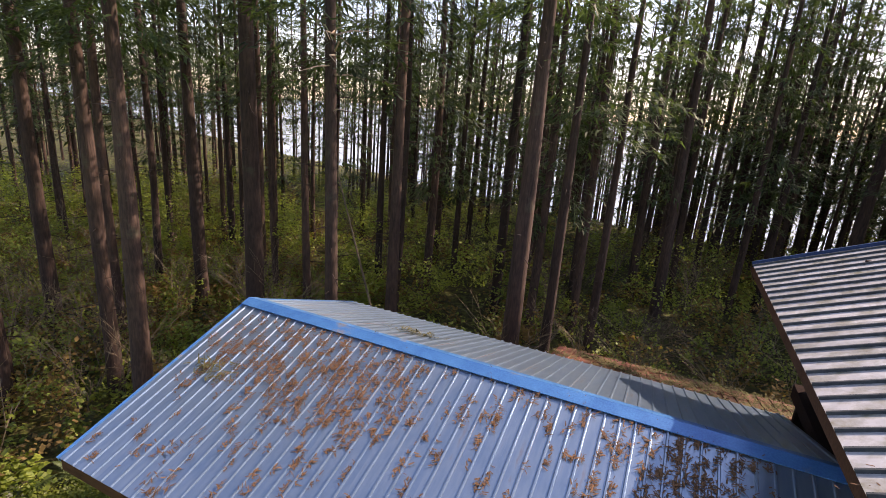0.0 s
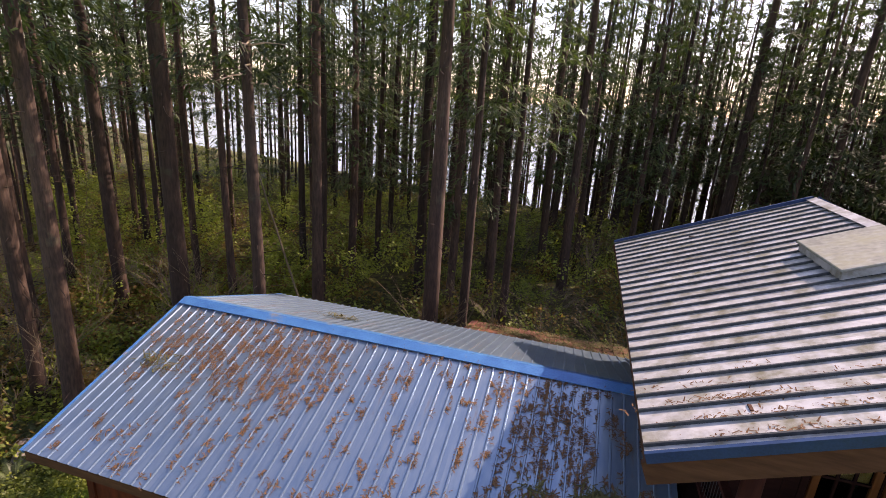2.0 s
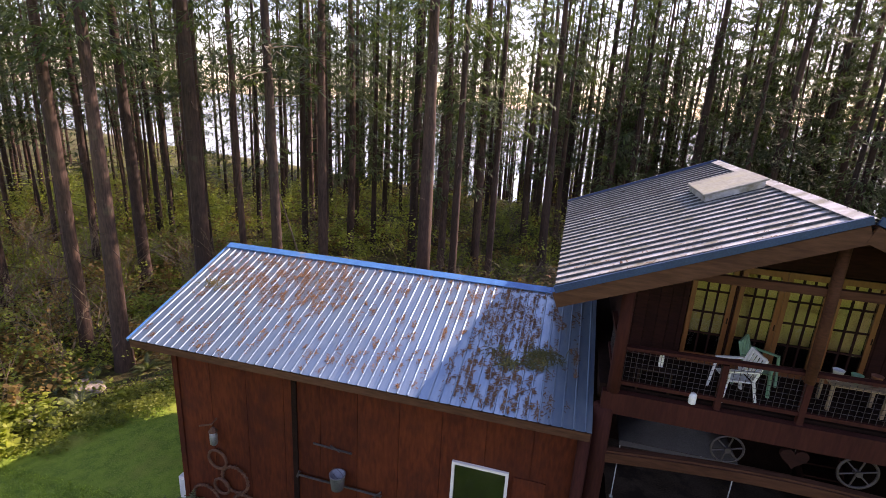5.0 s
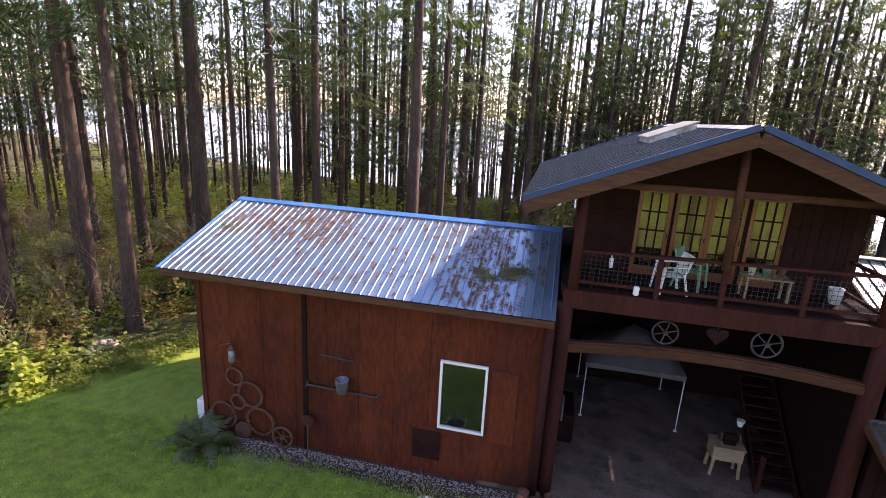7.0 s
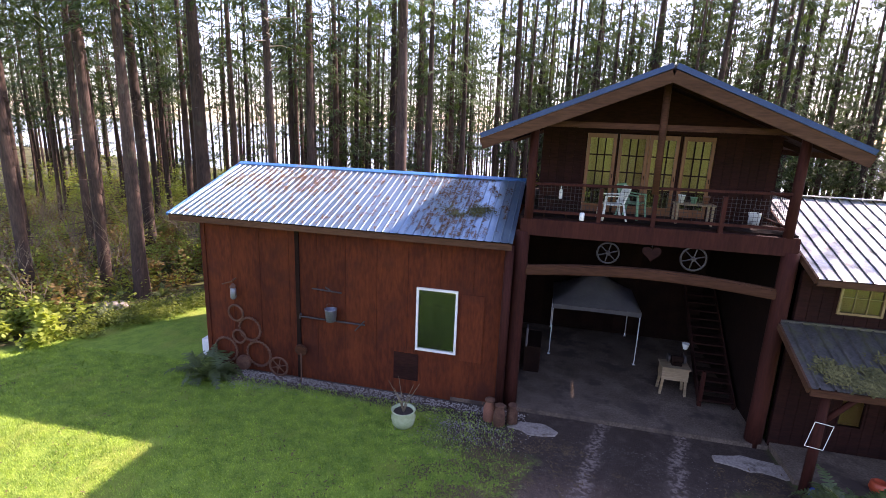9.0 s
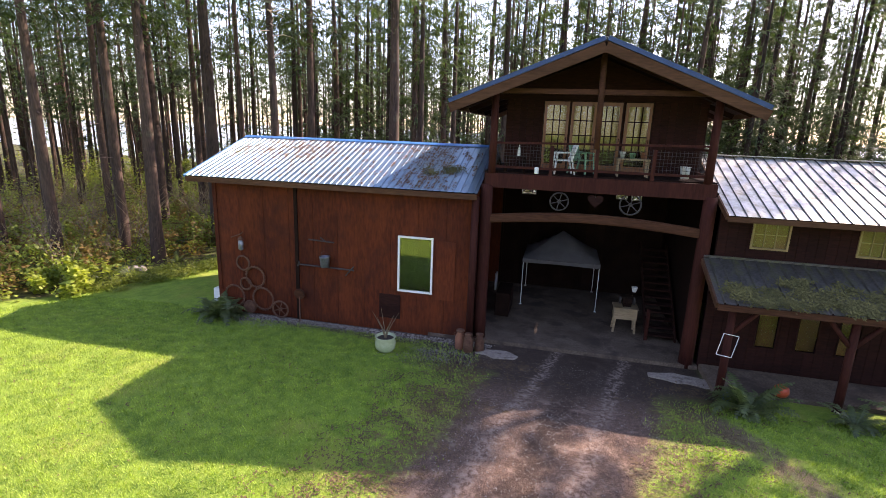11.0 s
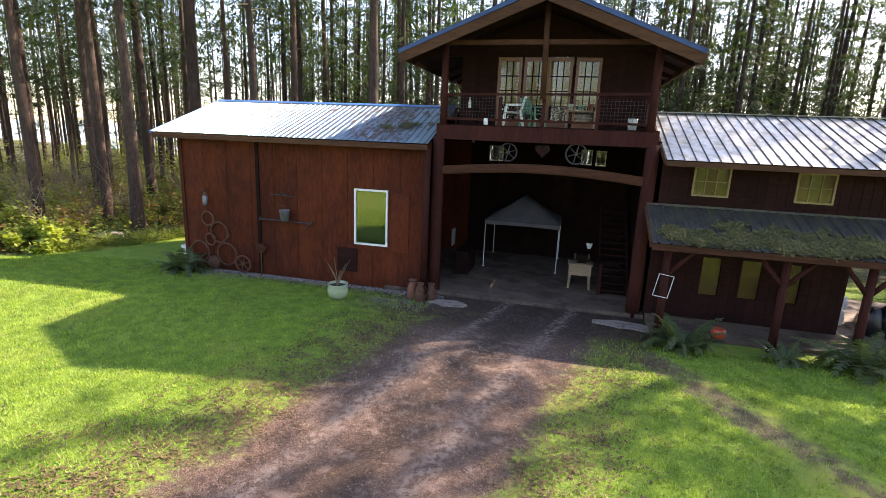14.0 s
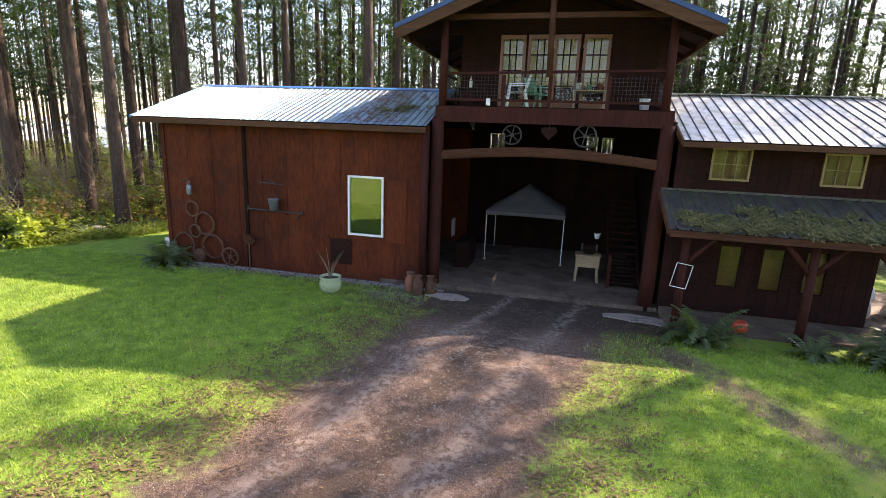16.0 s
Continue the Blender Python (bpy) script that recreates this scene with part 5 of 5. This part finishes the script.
fern(9.95, -2.75, 1.15, 30, 1, "large dark green sword fern beside the porch post")
fern(12.35, -2.7, 0.8, 22, 2, "smaller dark green sword fern before the porch")
fern(13.9, -2.75, 1.35, 34, 3, "large spreading sword fern at the porch end")
fern(10.5, -2.3, 0.5, 14, 4, "small sword fern by the porch slab")
fern(-6.45, -1.0, 1.3, 30, 5, "brownish sword fern beside the shed wall")
fern(-7.3, -0.7, 0.6, 18, 6, "low sword fern at the shed corner")
fern(-5.9, -0.75, 0.55, 16, 7, "low sword fern under the iron rings")
fern(15.2, -2.7, 1.0, 26, 8, "dark green sword fern past the porch")
for i in range(26):
    fx, fy = random.uniform(-26, -9.5), random.uniform(1, 12)
    if 0.55 * fy - fx < 14.4:
        continue
    fern(fx, fy, random.uniform(0.6, 1.1), 14, 20 + i, "wild sword fern on the wood floor")

# ---- the shed's front ----
thing("wall_batten", box(-3.87, -3.75, -0.17, -0.118, -0.3, 4.85), M_DARK, "dark upright batten on the shed front", "batten", kind="structure")
thing("corner_board", box(-7.05, -6.91, -0.16, -0.118, -0.3, 4.85), M_RUST, "rust-brown corner board of the shed", "trim", kind="structure")
thing("corner_log", tube((2.44, -0.25, -0.3), (2.44, -0.25, 4.72), 0.12, 0.12, 10), M_RED_WOOD, "dark red log at the shed's corner", "post", smooth=True)
thing("patch_board", box(1.2, 1.85, -0.15, -0.125, 1.2, 3.2, bevel=0.004), M_RUST, "lighter brown board beside the window", "board")
thing("loose_board", box(-0.75, 0.0, -0.15, -0.125, 0.35, 1.2, bevel=0.004), M_SIDING, "dark board leaning under the window", "board")
GEARS = [(-5.48, 1.30, 0.36, 22), (-5.2, 0.50, 0.40, 24), (-6.36, 0.5, 0.38, 24), (-5.95, 1.78, 0.26, 0), (-5.88, 1.0, 0.22, 0)]
for x, z, R_, teeth in GEARS:
    g_ = empty("iron_ring", (x, -0.2, z), "rusty toothed iron ring fixed to the shed wall" if teeth else "plain rusty iron hoop fixed to the shed wall", "ring", "wall art rings")
    part("rim", ring((x, -0.2, z), (0.05, 1, 0.03), R_, 0.035, 26, 6, teeth), M_IRON, g_)
    part("wall_hook", tube((x, -0.2, z + R_), (x, -0.1, z + R_), 0.012, n=6), M_IRON, g_)
bm = turned([(0.09, -0.05), (0.24, -0.05), (0.24, 0.05), (0.09, 0.05)], 18)
bmesh.ops.transform(bm, matrix=Matrix.Translation((-5.72, -0.26, 0.16)) @ Matrix.Rotation(radians(90), 4, "X"), verts=bm.verts[:])
thing("iron_disc", bm, M_IRON, "thick rusty iron disc leaning on the shed wall", "disc")
wheel("spoked_wheel", "rusty spoked iron wheel leaning on the shed wall", (-4.46, -0.3, 0.22), 0.30, 6, M_IRON, "wall art rings", 0.035)
sf = empty("garden_stake", (-3.68, -0.32, -0.1), "round brown sunflower stake beside the shed wall", "stake")
part("stem", tube((-3.68, -0.32, -0.2), (-3.68, -0.3, 0.8), 0.025, n=6), M_IRON, sf)
part("head", tube((-3.68, -0.34, 0.88), (-3.68, -0.26, 0.9), 0.19, n=16), M_BEAM, sf)
ln = empty("wall_lantern", (-5.94, -0.3, 2.5), "hanging grey lantern on a rusty wall bracket", "lantern")
part("bracket", tube((-5.94, -0.1, 2.9), (-5.94, -0.34, 2.85), 0.02, n=6), M_IRON, ln)
part("hook_arm", tube((-5.94, -0.3, 2.85), (-6.3, -0.3, 2.72), 0.02, n=6), M_IRON, ln)
part("glass_body", turned([(0.05, 0), (0.09, 0.05), (0.09, 0.32), (0.04, 0.38)], 12, (-5.92, -0.3, 2.28)), M_ZINC, ln, smooth=True)
part("cap", turned([(0.11, 0), (0.03, 0.12)], 12, (-5.92, -0.3, 2.66)), M_IRON, ln)
ar = empty("iron_wall_bar", (-2.8, -0.2, 2.0), "long grey iron tool bar fixed across the shed wall", "wall art")
part("bar", tube((-3.75, -0.2, 1.95), (-1.65, -0.2, 1.93), 0.028, n=8), M_GREY_IRON, ar)
part("end_fork", tube((-1.95, -0.22, 1.72), (-1.65, -0.22, 2.06), 0.022, n=6), M_GREY_IRON, ar)
part("end_fork", tube((-3.75, -0.2, 1.88), (-3.7, -0.2, 2.05), 0.03, n=6), M_GREY_IRON, ar)
ar = empty("iron_wall_bar", (-2.9, -0.2, 2.85), "short grey iron bar fixed to the shed wall", "wall art")
part("bar", tube((-3.35, -0.14, 2.86), (-2.4, -0.14, 2.82), 0.024, n=8), M_GREY_IRON, ar)
part("peg", tube((-2.66, -0.2, 2.84), (-2.88, -0.22, 2.98), 0.02, n=6), M_GREY_IRON, ar)
bk = empty("wall_bucket", (-2.66, -0.32, 2.0), "galvanised bucket hung on the shed wall", "bucket")
part("body", turned([(0.14, 0), (0.18, 0.36), (0.19, 0.38), (0.16, 0.38), (0.12, 0.03)], 16, (-2.66, -0.33, 1.98)), M_ZINC, bk, smooth=True)
part("bail", ring((-2.66, -0.33, 2.36), (0.3, 1, 0.2), 0.17, 0.006, 16, 4), M_GREY_IRON, bk)
px, py = 0.1, -1.85
pz = ground_z(px, py)
pot = empty("glazed_pot", (px, py, pz), "pale green glazed pot with bare branches", "planter")
part("body", turned([(0.2, 0), (0.3, 0.12), (0.33, 0.3), (0.29, 0.44), (0.33, 0.5), (0.29, 0.5), (0.26, 0.42)], 22, (px, py, pz)), M_CELADON, pot, smooth=True)
part("soil", tube((px, py, pz + 0.36), (px, py, pz + 0.43), 0.262, n=18), M_SOIL, pot)
bm = bmesh.new()
for i in range(6):
    a = math.tau * i / 6
    tip = Vector((px + 0.42 * math.cos(a), py + 0.2 * math.sin(a), pz + random.uniform(0.9, 1.35)))
    mid_ = Vector((px + 0.12 * math.cos(a), py + 0.06 * math.sin(a), pz + 0.75))
    tube((px, py, pz + 0.4), mid_, 0.016, 0.012, 5, bm), tube(mid_, tip, 0.012, 0.004, 5, bm)
part("branches", bm, M_TWIG, pot)
for i, (x, y, s) in enumerate(((2.25, -0.8, 1.05), (2.55, -0.98, 1.0), (2.88, -0.8, 0.95))):
    z = ground_z(x, y)
    c = empty("milk_can", (x, y, z), "old rusty milk can at the barn corner", "can", "milk cans")
    part("body", turned([(0.15 * s, 0), (0.16 * s, 0.03), (0.16 * s, 0.36 * s), (0.10 * s, 0.5 * s), (0.10 * s, 0.56 * s)], 16, (x, y, z)), (M_TERRA, M_IRON, M_IRON)[i], c, smooth=True)
    part("lid", turned([(0.13 * s, 0.56 * s), (0.13 * s, 0.6 * s), (0.04, 0.63 * s)], 16, (x, y, z)), M_IRON, c)
    for sd in (-1, 1):
        part("handle", ring((x + sd * 0.15 * s, y, z + 0.45 * s), (0, 1, 0), 0.05, 0.01, 10, 4), M_IRON, c)
u = empty("heat_pump", (-7.35, 0.5, -0.2), "white box unit at the shed's corner", "appliance")
part("case", box(-7.55, -7.2, 0.15, 0.95, -0.15, 0.55, bevel=0.015), M_WHITE, u)
part("grille", box(-7.5, -7.25, 0.135, 0.148, 0.0, 0.46), M_PLASTIC, u)


# ---- litter, moss and stones ----
def scatter(name, label, cat, mat, spots_, seed, ln=(0.03, 0.09), w=(0.004, 0.012), lift=0.015, flat=0.25):
    """Loose slivers lying on a surface; spots_ is a list of (point, spread, count, normal)."""
    rnd = random.Random(seed)
    verts, faces = [], []
    for p, spread, count, along in spots_:
        p = Vector(p)
        for _ in range(count):
            c = p + along[0] * rnd.gauss(0, spread[0]) + along[1] * rnd.gauss(0, spread[1])
            nrm = along[0].cross(along[1]).normalized()
            a = rnd.uniform(0, math.tau)
            d = (along[0] * math.cos(a) + along[1] * math.sin(a) + nrm * rnd.uniform(-flat, flat)).normalized()
            s = d.cross(nrm).normalized() * rnd.uniform(*w)
            l = rnd.uniform(*ln)
            c = c + nrm * rnd.uniform(0.002, lift)
            k = len(verts)
            verts.extend((tuple(c - s), tuple(c + s), tuple(c + s * 0.6 + d * l), tuple(c - s * 0.6 + d * l)))
            faces.append((k, k + 1, k + 2, k + 3))
    me = bpy.data.meshes.new(name)
    me.from_pydata(verts, [], faces)
    me.materials.append(mat)
    return tagged(new(name, me), label, cat, kind="stuff")


ux, uf = Vector((1, 0, 0)), Vector(up_f).normalized()
def on_shed(x, s):
    return Vector((x, SE[0] + (SR[0] - SE[0]) * s, SE[1] + (SR[1] - SE[1]) * s + 0.006))


rl = random.Random(31)
sp = []
rib = pw / 4
for _ in range(2800):
    x = rl.uniform(SX0 + 0.2, SX1 - 0.3)
    s = rl.uniform(0.03, 0.97)
    f_ = (x - SX0) / (SX1 - SX0)
    dens = max(math.exp(-((f_ - 0.24) / 0.2) ** 2 - ((s - 0.72) / 0.25) ** 2), 0.9 * math.exp(-((f_ - 0.82) / 0.09) ** 2), 0.13)
    if rl.random() > dens:
        continue
    x = SX0 + (round((x - SX0) / rib) + (0.27 if rl.random() < 0.5 else -0.27)) * rib
    sp.append((on_shed(x, s), (0.02, rl.uniform(0.03, 0.11)), int(rl.uniform(5, 21)), (ux, uf)))
scatter("roof_needle_litter", "rust-brown fir needles caught between the roof ribs", "litter", M_LITTER, sp, 32, lift=0.03)
sp = [(on_shed(0.95 + rl.gauss(0, 0.35), 0.36 + rl.gauss(0, 0.05)), (0.13, 0.09), 60, (ux, uf)) for _ in range(9)]
sp += [(Vector((-4.6, 4.6, SR[1] - 1.38 * SHED_PITCH + 0.01)), (0.3, 0.12), 160, (ux, Vector((0, 1, -SHED_PITCH)).normalized()))]
sp += [(on_shed(-7.0, 0.55), (0.2, 0.1), 80, (ux, uf))]
scatter("fallen_fir_twigs", "green fir twigs lying on the shed roof", "litter", M_MOSS, sp, 33, ln=(0.06, 0.2), w=(0.006, 0.016), lift=0.06, flat=0.5)
ubn, uby = Vector((BXR - BX0, 0, BZR - BZE)).normalized(), Vector((0, -1, 0))
sp = []
for _ in range(60):
    y = BY0 + abs(rl.gauss(0, 0.6)) + 0.1
    u_ = rl.uniform(0.05, 0.75)
    y = BY0 + (math.floor((y - BY0) / (bw / 3)) + rl.uniform(0.62, 0.95)) * (bw / 3)
    sp.append((Vector((BX0 + (BXR - BX0) * u_, y, BZE + (BZR - BZE) * u_ + 0.006)), (0.2, 0.03), 60, (ubn, uby)))
scatter("barn_roof_litter", "brown needles along the seams of the barn roof", "litter", M_LITTER, sp, 34, lift=0.03)
upr = Vector((0, 1.95, 0.75)).normalized()
sp = [(Vector((rl.uniform(9.3, 16.2), 0, 0)), 0, 0, 0) for _ in range(170)]
sp = [(Vector((p.x, -2.05 + 1.95 * v_, 2.665 + 0.75 * v_)), (0.10, 0.08), 65, (ux, upr)) for (p, *_), v_ in zip(sp, [min(0.95, abs(rl.gauss(0.05, 0.22)) + 0.03) for _ in range(170)])]
scatter("porch_roof_moss", "thick moss and dead leaves on the porch roof", "moss", M_MOSS, sp, 35, ln=(0.03, 0.1), w=(0.01, 0.03), lift=0.07, flat=0.6)
urr = Vector((0, -3.7, 0.88)).normalized()
sp = [(Vector((rl.uniform(-2.5, 3.8), 11.3 - 3.7 * v_, 3.13 + 0.88 * v_)), (0.3, 0.16), 90, (-ux, urr)) for v_ in [rl.uniform(0.05, 0.75) for _ in range(60)]]
scatter("lean_to_moss", "green moss cushions on the red lean-to roof", "moss", M_MOSS, sp, 36, ln=(0.03, 0.1), w=(0.01, 0.03), lift=0.06, flat=0.6)


def pebbles(name, label, places, seed):
    rnd = random.Random(seed)
    verts, faces = [], []
    for x, y, r in places:
        z = ground_z(x, y)
        k = len(verts)
        a0 = rnd.uniform(0, 6)
        verts.append((x, y, z + r * rnd.uniform(0.5, 0.9)))
        for i in range(5):
            q = r * rnd.uniform(0.7, 1.2)
            verts.append((x + q * math.cos(a0 + i * 1.2566), y + q * math.sin(a0 + i * 1.2566), z - 0.004))
        faces.extend((k, k + 1 + i, k + 1 + (i + 1) % 5) for i in range(5))
    me = bpy.data.meshes.new(name)
    me.from_pydata(verts, [], faces)
    me.materials.append(M_STONE)
    return tagged(new(name, me), label, "gravel", kind="stuff")


rp = random.Random(41)
pl_ = [(rp.uniform(-7, 3.2), -0.2 - abs(rp.gauss(0, 0.3)), rp.uniform(0.012, 0.035)) for _ in range(2600)]
pl_ += [(1.7 + rp.gauss(0, 0.7), -1.5 + rp.gauss(0, 0.5), rp.uniform(0.012, 0.03)) for _ in range(1500)]
pl_ += [(-5.2 + rp.gauss(0, 0.7), -0.9 + rp.gauss(0, 0.2), rp.uniform(0.012, 0.03)) for _ in range(800)]
for _ in range(7000):
    y = rp.uniform(-14, -0.8)
    pl_.append((5.9 + 0.22 * (y + 2) + rp.gauss(0, 1.2), y, rp.uniform(0.006, 0.019)))
pebbles("gravel", "loose pale gravel along the shed wall and on the drive", pl_, 42)


# ---- lawn blades ----
def lawn():
    rnd = random.Random(51)
    verts, faces = [], []
    for _ in range(340000):
        x, y = rnd.uniform(-14, 16), rnd.uniform(-14, -0.3)
        if y > -0.6 and -7.4 < x < 16 or x > 3 and y > -2.6:
            continue
        d = abs(x - (5.9 + 0.22 * (y + 2))) + 0.8 * noise.noise((x * 0.8, y * 0.8, 0))
        if d < 4.4 and rnd.random() > max(0, (d - 2.0) / 2.4):
            continue
        if x > 9 and abs(x - (9.3 - 0.62 * (y + 4.2))) < 0.6 and rnd.random() < 0.8:
            continue
        if noise.noise((x * 1.7, y * 1.7, 5)) < -0.35 and rnd.random() < 0.6:
            continue
        z = ground_z(x, y)
        a = rnd.uniform(0, math.tau)
        h, l = rnd.uniform(0.025, 0.085), rnd.uniform(0.01, 0.06)
        w = rnd.uniform(0.004, 0.013)
        k = len(verts)
        verts.extend(((x - w * math.sin(a), y + w * math.cos(a), z - 0.005), (x + w * math.sin(a), y - w * math.cos(a), z - 0.005), (x + l * math.cos(a), y + l * math.sin(a), z + h)))
        faces.append((k, k + 1, k + 2))
    me = bpy.data.meshes.new("lawn_grass")
    me.from_pydata(verts, [], faces)
    me.materials.append(M_GRASS)
    tagged(new("lawn_grass", me), "short bright green lawn grass", "grass", kind="stuff")


lawn()
flat_x, flat_y = Vector((1, 0, 0)), Vector((0, 1, 0))
sp = []
for _ in range(900):
    y = rl.uniform(-13.5, -1.5)
    x = 5.9 + 0.22 * (y + 2) + rl.choice((-1, -1, 1)) * rl.gauss(3.0, 0.75)
    if x > 9.2 and y > -2.8:
        continue
    sp.append(((x, y, ground_z(x, y)), (0.12, 0.12), 16, (flat_x, flat_y)))
for _ in range(320):
    x, y = rl.uniform(-13, 14), rl.uniform(-13.5, -1.2)
    sp.append(((x, y, ground_z(x, y)), (0.3, 0.3), 9, (flat_x, flat_y)))
scatter("leaf_litter", "brown fallen leaves and needles along the drive's verge", "litter", M_LEAFLITTER, sp, 37, ln=(0.03, 0.09), w=(0.008, 0.02), lift=0.03, flat=0.4)
for i, (x, y, r) in enumerate(((3.45, -0.95, 0.5), (8.75, -0.95, 0.55), (9.5, -1.1, 0.45))):
    bm = bmesh.new()
    pr = [(r * random.uniform(0.65, 1.2), math.tau * k / 11) for k in range(11)]
    z1 = ground_z(x, y) + 0.05
    top = [bm.verts.new((x + q * math.cos(a) * 1.3, y + q * math.sin(a) * 0.6, z1)) for q, a in pr]
    low = [bm.verts.new((x + q * math.cos(a) * 1.36, y + q * math.sin(a) * 0.66, z1 - 0.2)) for q, a in pr]
    bm.faces.new(top)
    for k in range(11):
        bm.faces.new((low[k], low[(k + 1) % 11], top[(k + 1) % 11], top[k]))
    thing("concrete_slab", bm, M_PALE_CONCRETE, "broken pale concrete slab at the bay's sill", "slab", "broken slabs")
# rhododendron by the lawn's edge, ivy bank beyond it
shrub_stuff("lawn_edge_shrub", "broad-leaved green shrub at the edge of the lawn", M_LEAF, [(-14.2, 0.3, 1.0, 1.5, 900), (-15.2, -0.3, 0.8, 1.1, 500), (-13.6, -0.4, 0.6, 0.7, 350)], 61, (0.12, 0.3))
shrub_stuff("ground_ivy", "low bright ground cover between lawn and wood", M_LEAF, [(-14.4 + 0.55 * yy + rs.gauss(0.3, 0.7), yy, 0.6, 0.3, 170) for yy in [rs.uniform(0.2, 8) for _ in range(95)]], 62, (0.05, 0.12))
thing("pale_rock", turned([(0.35, 0), (0.5, 0.12), (0.42, 0.3), (0.12, 0.38)], 9, (-14.6, 3.6, ground_z(-14.6, 3.6) - 0.05)), M_STONE, "pale mossy rock at the edge of the wood", "rock")
thing("pale_rock", turned([(0.25, 0), (0.36, 0.1), (0.3, 0.22), (0.1, 0.28)], 8, (-15.3, 3.9, ground_z(-15.3, 3.9) - 0.05)), M_STONE, "small pale rock at the edge of the wood", "rock")


# pale dead limbs high on the tree behind the shed
bm = bmesh.new()
for i in range(9):
    a, z = random.uniform(-2.6, -0.2), random.uniform(9.4, 12.2)
    p0 = Vector((-9.8, 8.6, z))
    p1 = p0 + Vector((math.cos(a), math.sin(a), random.uniform(-0.3, 0.5))) * random.uniform(0.5, 0.9)
    p2 = p1 + Vector((math.cos(a + 0.5), math.sin(a + 0.5), random.uniform(-0.7, 0.1))) * random.uniform(0.3, 0.7)
    tube(p0, p1, 0.03, 0.02, 5, bm), tube(p1, p2, 0.02, 0.006, 5, bm)
thing("dead_limbs", bm, M_PALE_TWIG, "pale broken dead limbs on a fir trunk", "branch", kind="stuff")
# a splintered stump and a leaning dead pole in the wood
st_ = empty("broken_stump", (-19.2, 3.6, ground_z(-19.2, 3.6)), "splintered pale tree stump in the wood", "stump")
part("bole", tube((-19.2, 3.6, ground_z(-19.2, 3.6) - 0.2), (-19.15, 3.6, 5.2), 0.17, 0.13, 9, rings=4, wob=0.03), M_PINE, st_)
for i in range(5):
    a = i * 1.25
    part("splinter", tube((-19.15 + 0.07 * math.cos(a), 3.6 + 0.07 * math.sin(a), 5.0), (-19.15 + 0.1 * math.cos(a), 3.6 + 0.1 * math.sin(a), 5.5 + 0.5 * random.random()), 0.045, 0.008, 5), M_PALE_TWIG, st_)
thing("leaning_pole", tube((-12.5, 16.0, ground_z(-12.5, 16)), (-14.8, 14.5, 9.5), 0.07, 0.03, 6), M_TWIG, "thin dead tree leaning against the firs", "dead tree")


# ---- leafless shrubs and brush ----
def bare_shrub_mesh(seed, height, stems):
    rnd = random.Random(seed)
    bm = bmesh.new()
    def grow(p, d, ln, r, depth):
        q = p + d * ln
        tube(p, q, r, r * 0.65, 4 if depth > 1 else 3, bm)
        if depth:
            for _ in range(rnd.choice((2, 3))):
                e = (d + Vector((rnd.gauss(0, 0.5), rnd.gauss(0, 0.5), rnd.uniform(-0.1, 0.5)))).normalized()
                grow(p + d * ln * rnd.uniform(0.5, 1), e, ln * rnd.uniform(0.5, 0.8), r * 0.6, depth - 1)
    for _ in range(stems):
        d = Vector((rnd.gauss(0, 0.3), rnd.gauss(0, 0.3), 1)).normalized()
        grow(Vector((rnd.gauss(0, 0.2), rnd.gauss(0, 0.2), -0.1)), d, height * rnd.uniform(0.3, 0.5), 0.022, 3)
    return mesh_of("bare_shrub", bm, M_TWIG)


BARE = [bare_shrub_mesh(i, h, 5) for i, h in ((71, 2.6), (72, 4.2), (73, 6.0))]
for i in range(110):
    x, y = rs.uniform(-40, 14), 11.5 + 22 * rs.random() ** 1.3
    if rs.random() < 0.4:
        x, y = rs.uniform(-34, -15), rs.uniform(1, 16)
    if x > -9 and y < 11 or x > 3 and y < 14 or 0.55 * y - x < 14.4 and y < 10:
        continue
    ob = tagged(new("bare_shrub", BARE[rs.randrange(3)]), "leafless grey-brown shrub in the wood", "shrub", "leafless shrubs")
    ob.matrix_basis = Matrix.Translation((x, y, ground_z(x, y))) @ Matrix.Rotation(rs.uniform(0, 6), 4, "Z")
bm = bmesh.new()
for _ in range(420):
    a, r = random.uniform(0, math.tau), 1.9 * random.random() ** 0.6
    z = 1.15 * (1 - (r / 2.0) ** 2) * random.random()
    p = Vector((0.3 + r * math.cos(a) * 1.6, 22.5 + r * math.sin(a) * 1.3, ground_z(0.3, 22.5) + z * 1.3))
    d = Vector((random.uniform(-1, 1), random.uniform(-1, 1), random.uniform(-0.3, 0.5))).normalized()
    tube(p, p + d * random.uniform(0.5, 1.3), 0.014, 0.005, 3, bm)
thing("brushwood", bm, M_TWIG, "heaped cut brown brushwood behind the barn", "brushwood", kind="stuff")
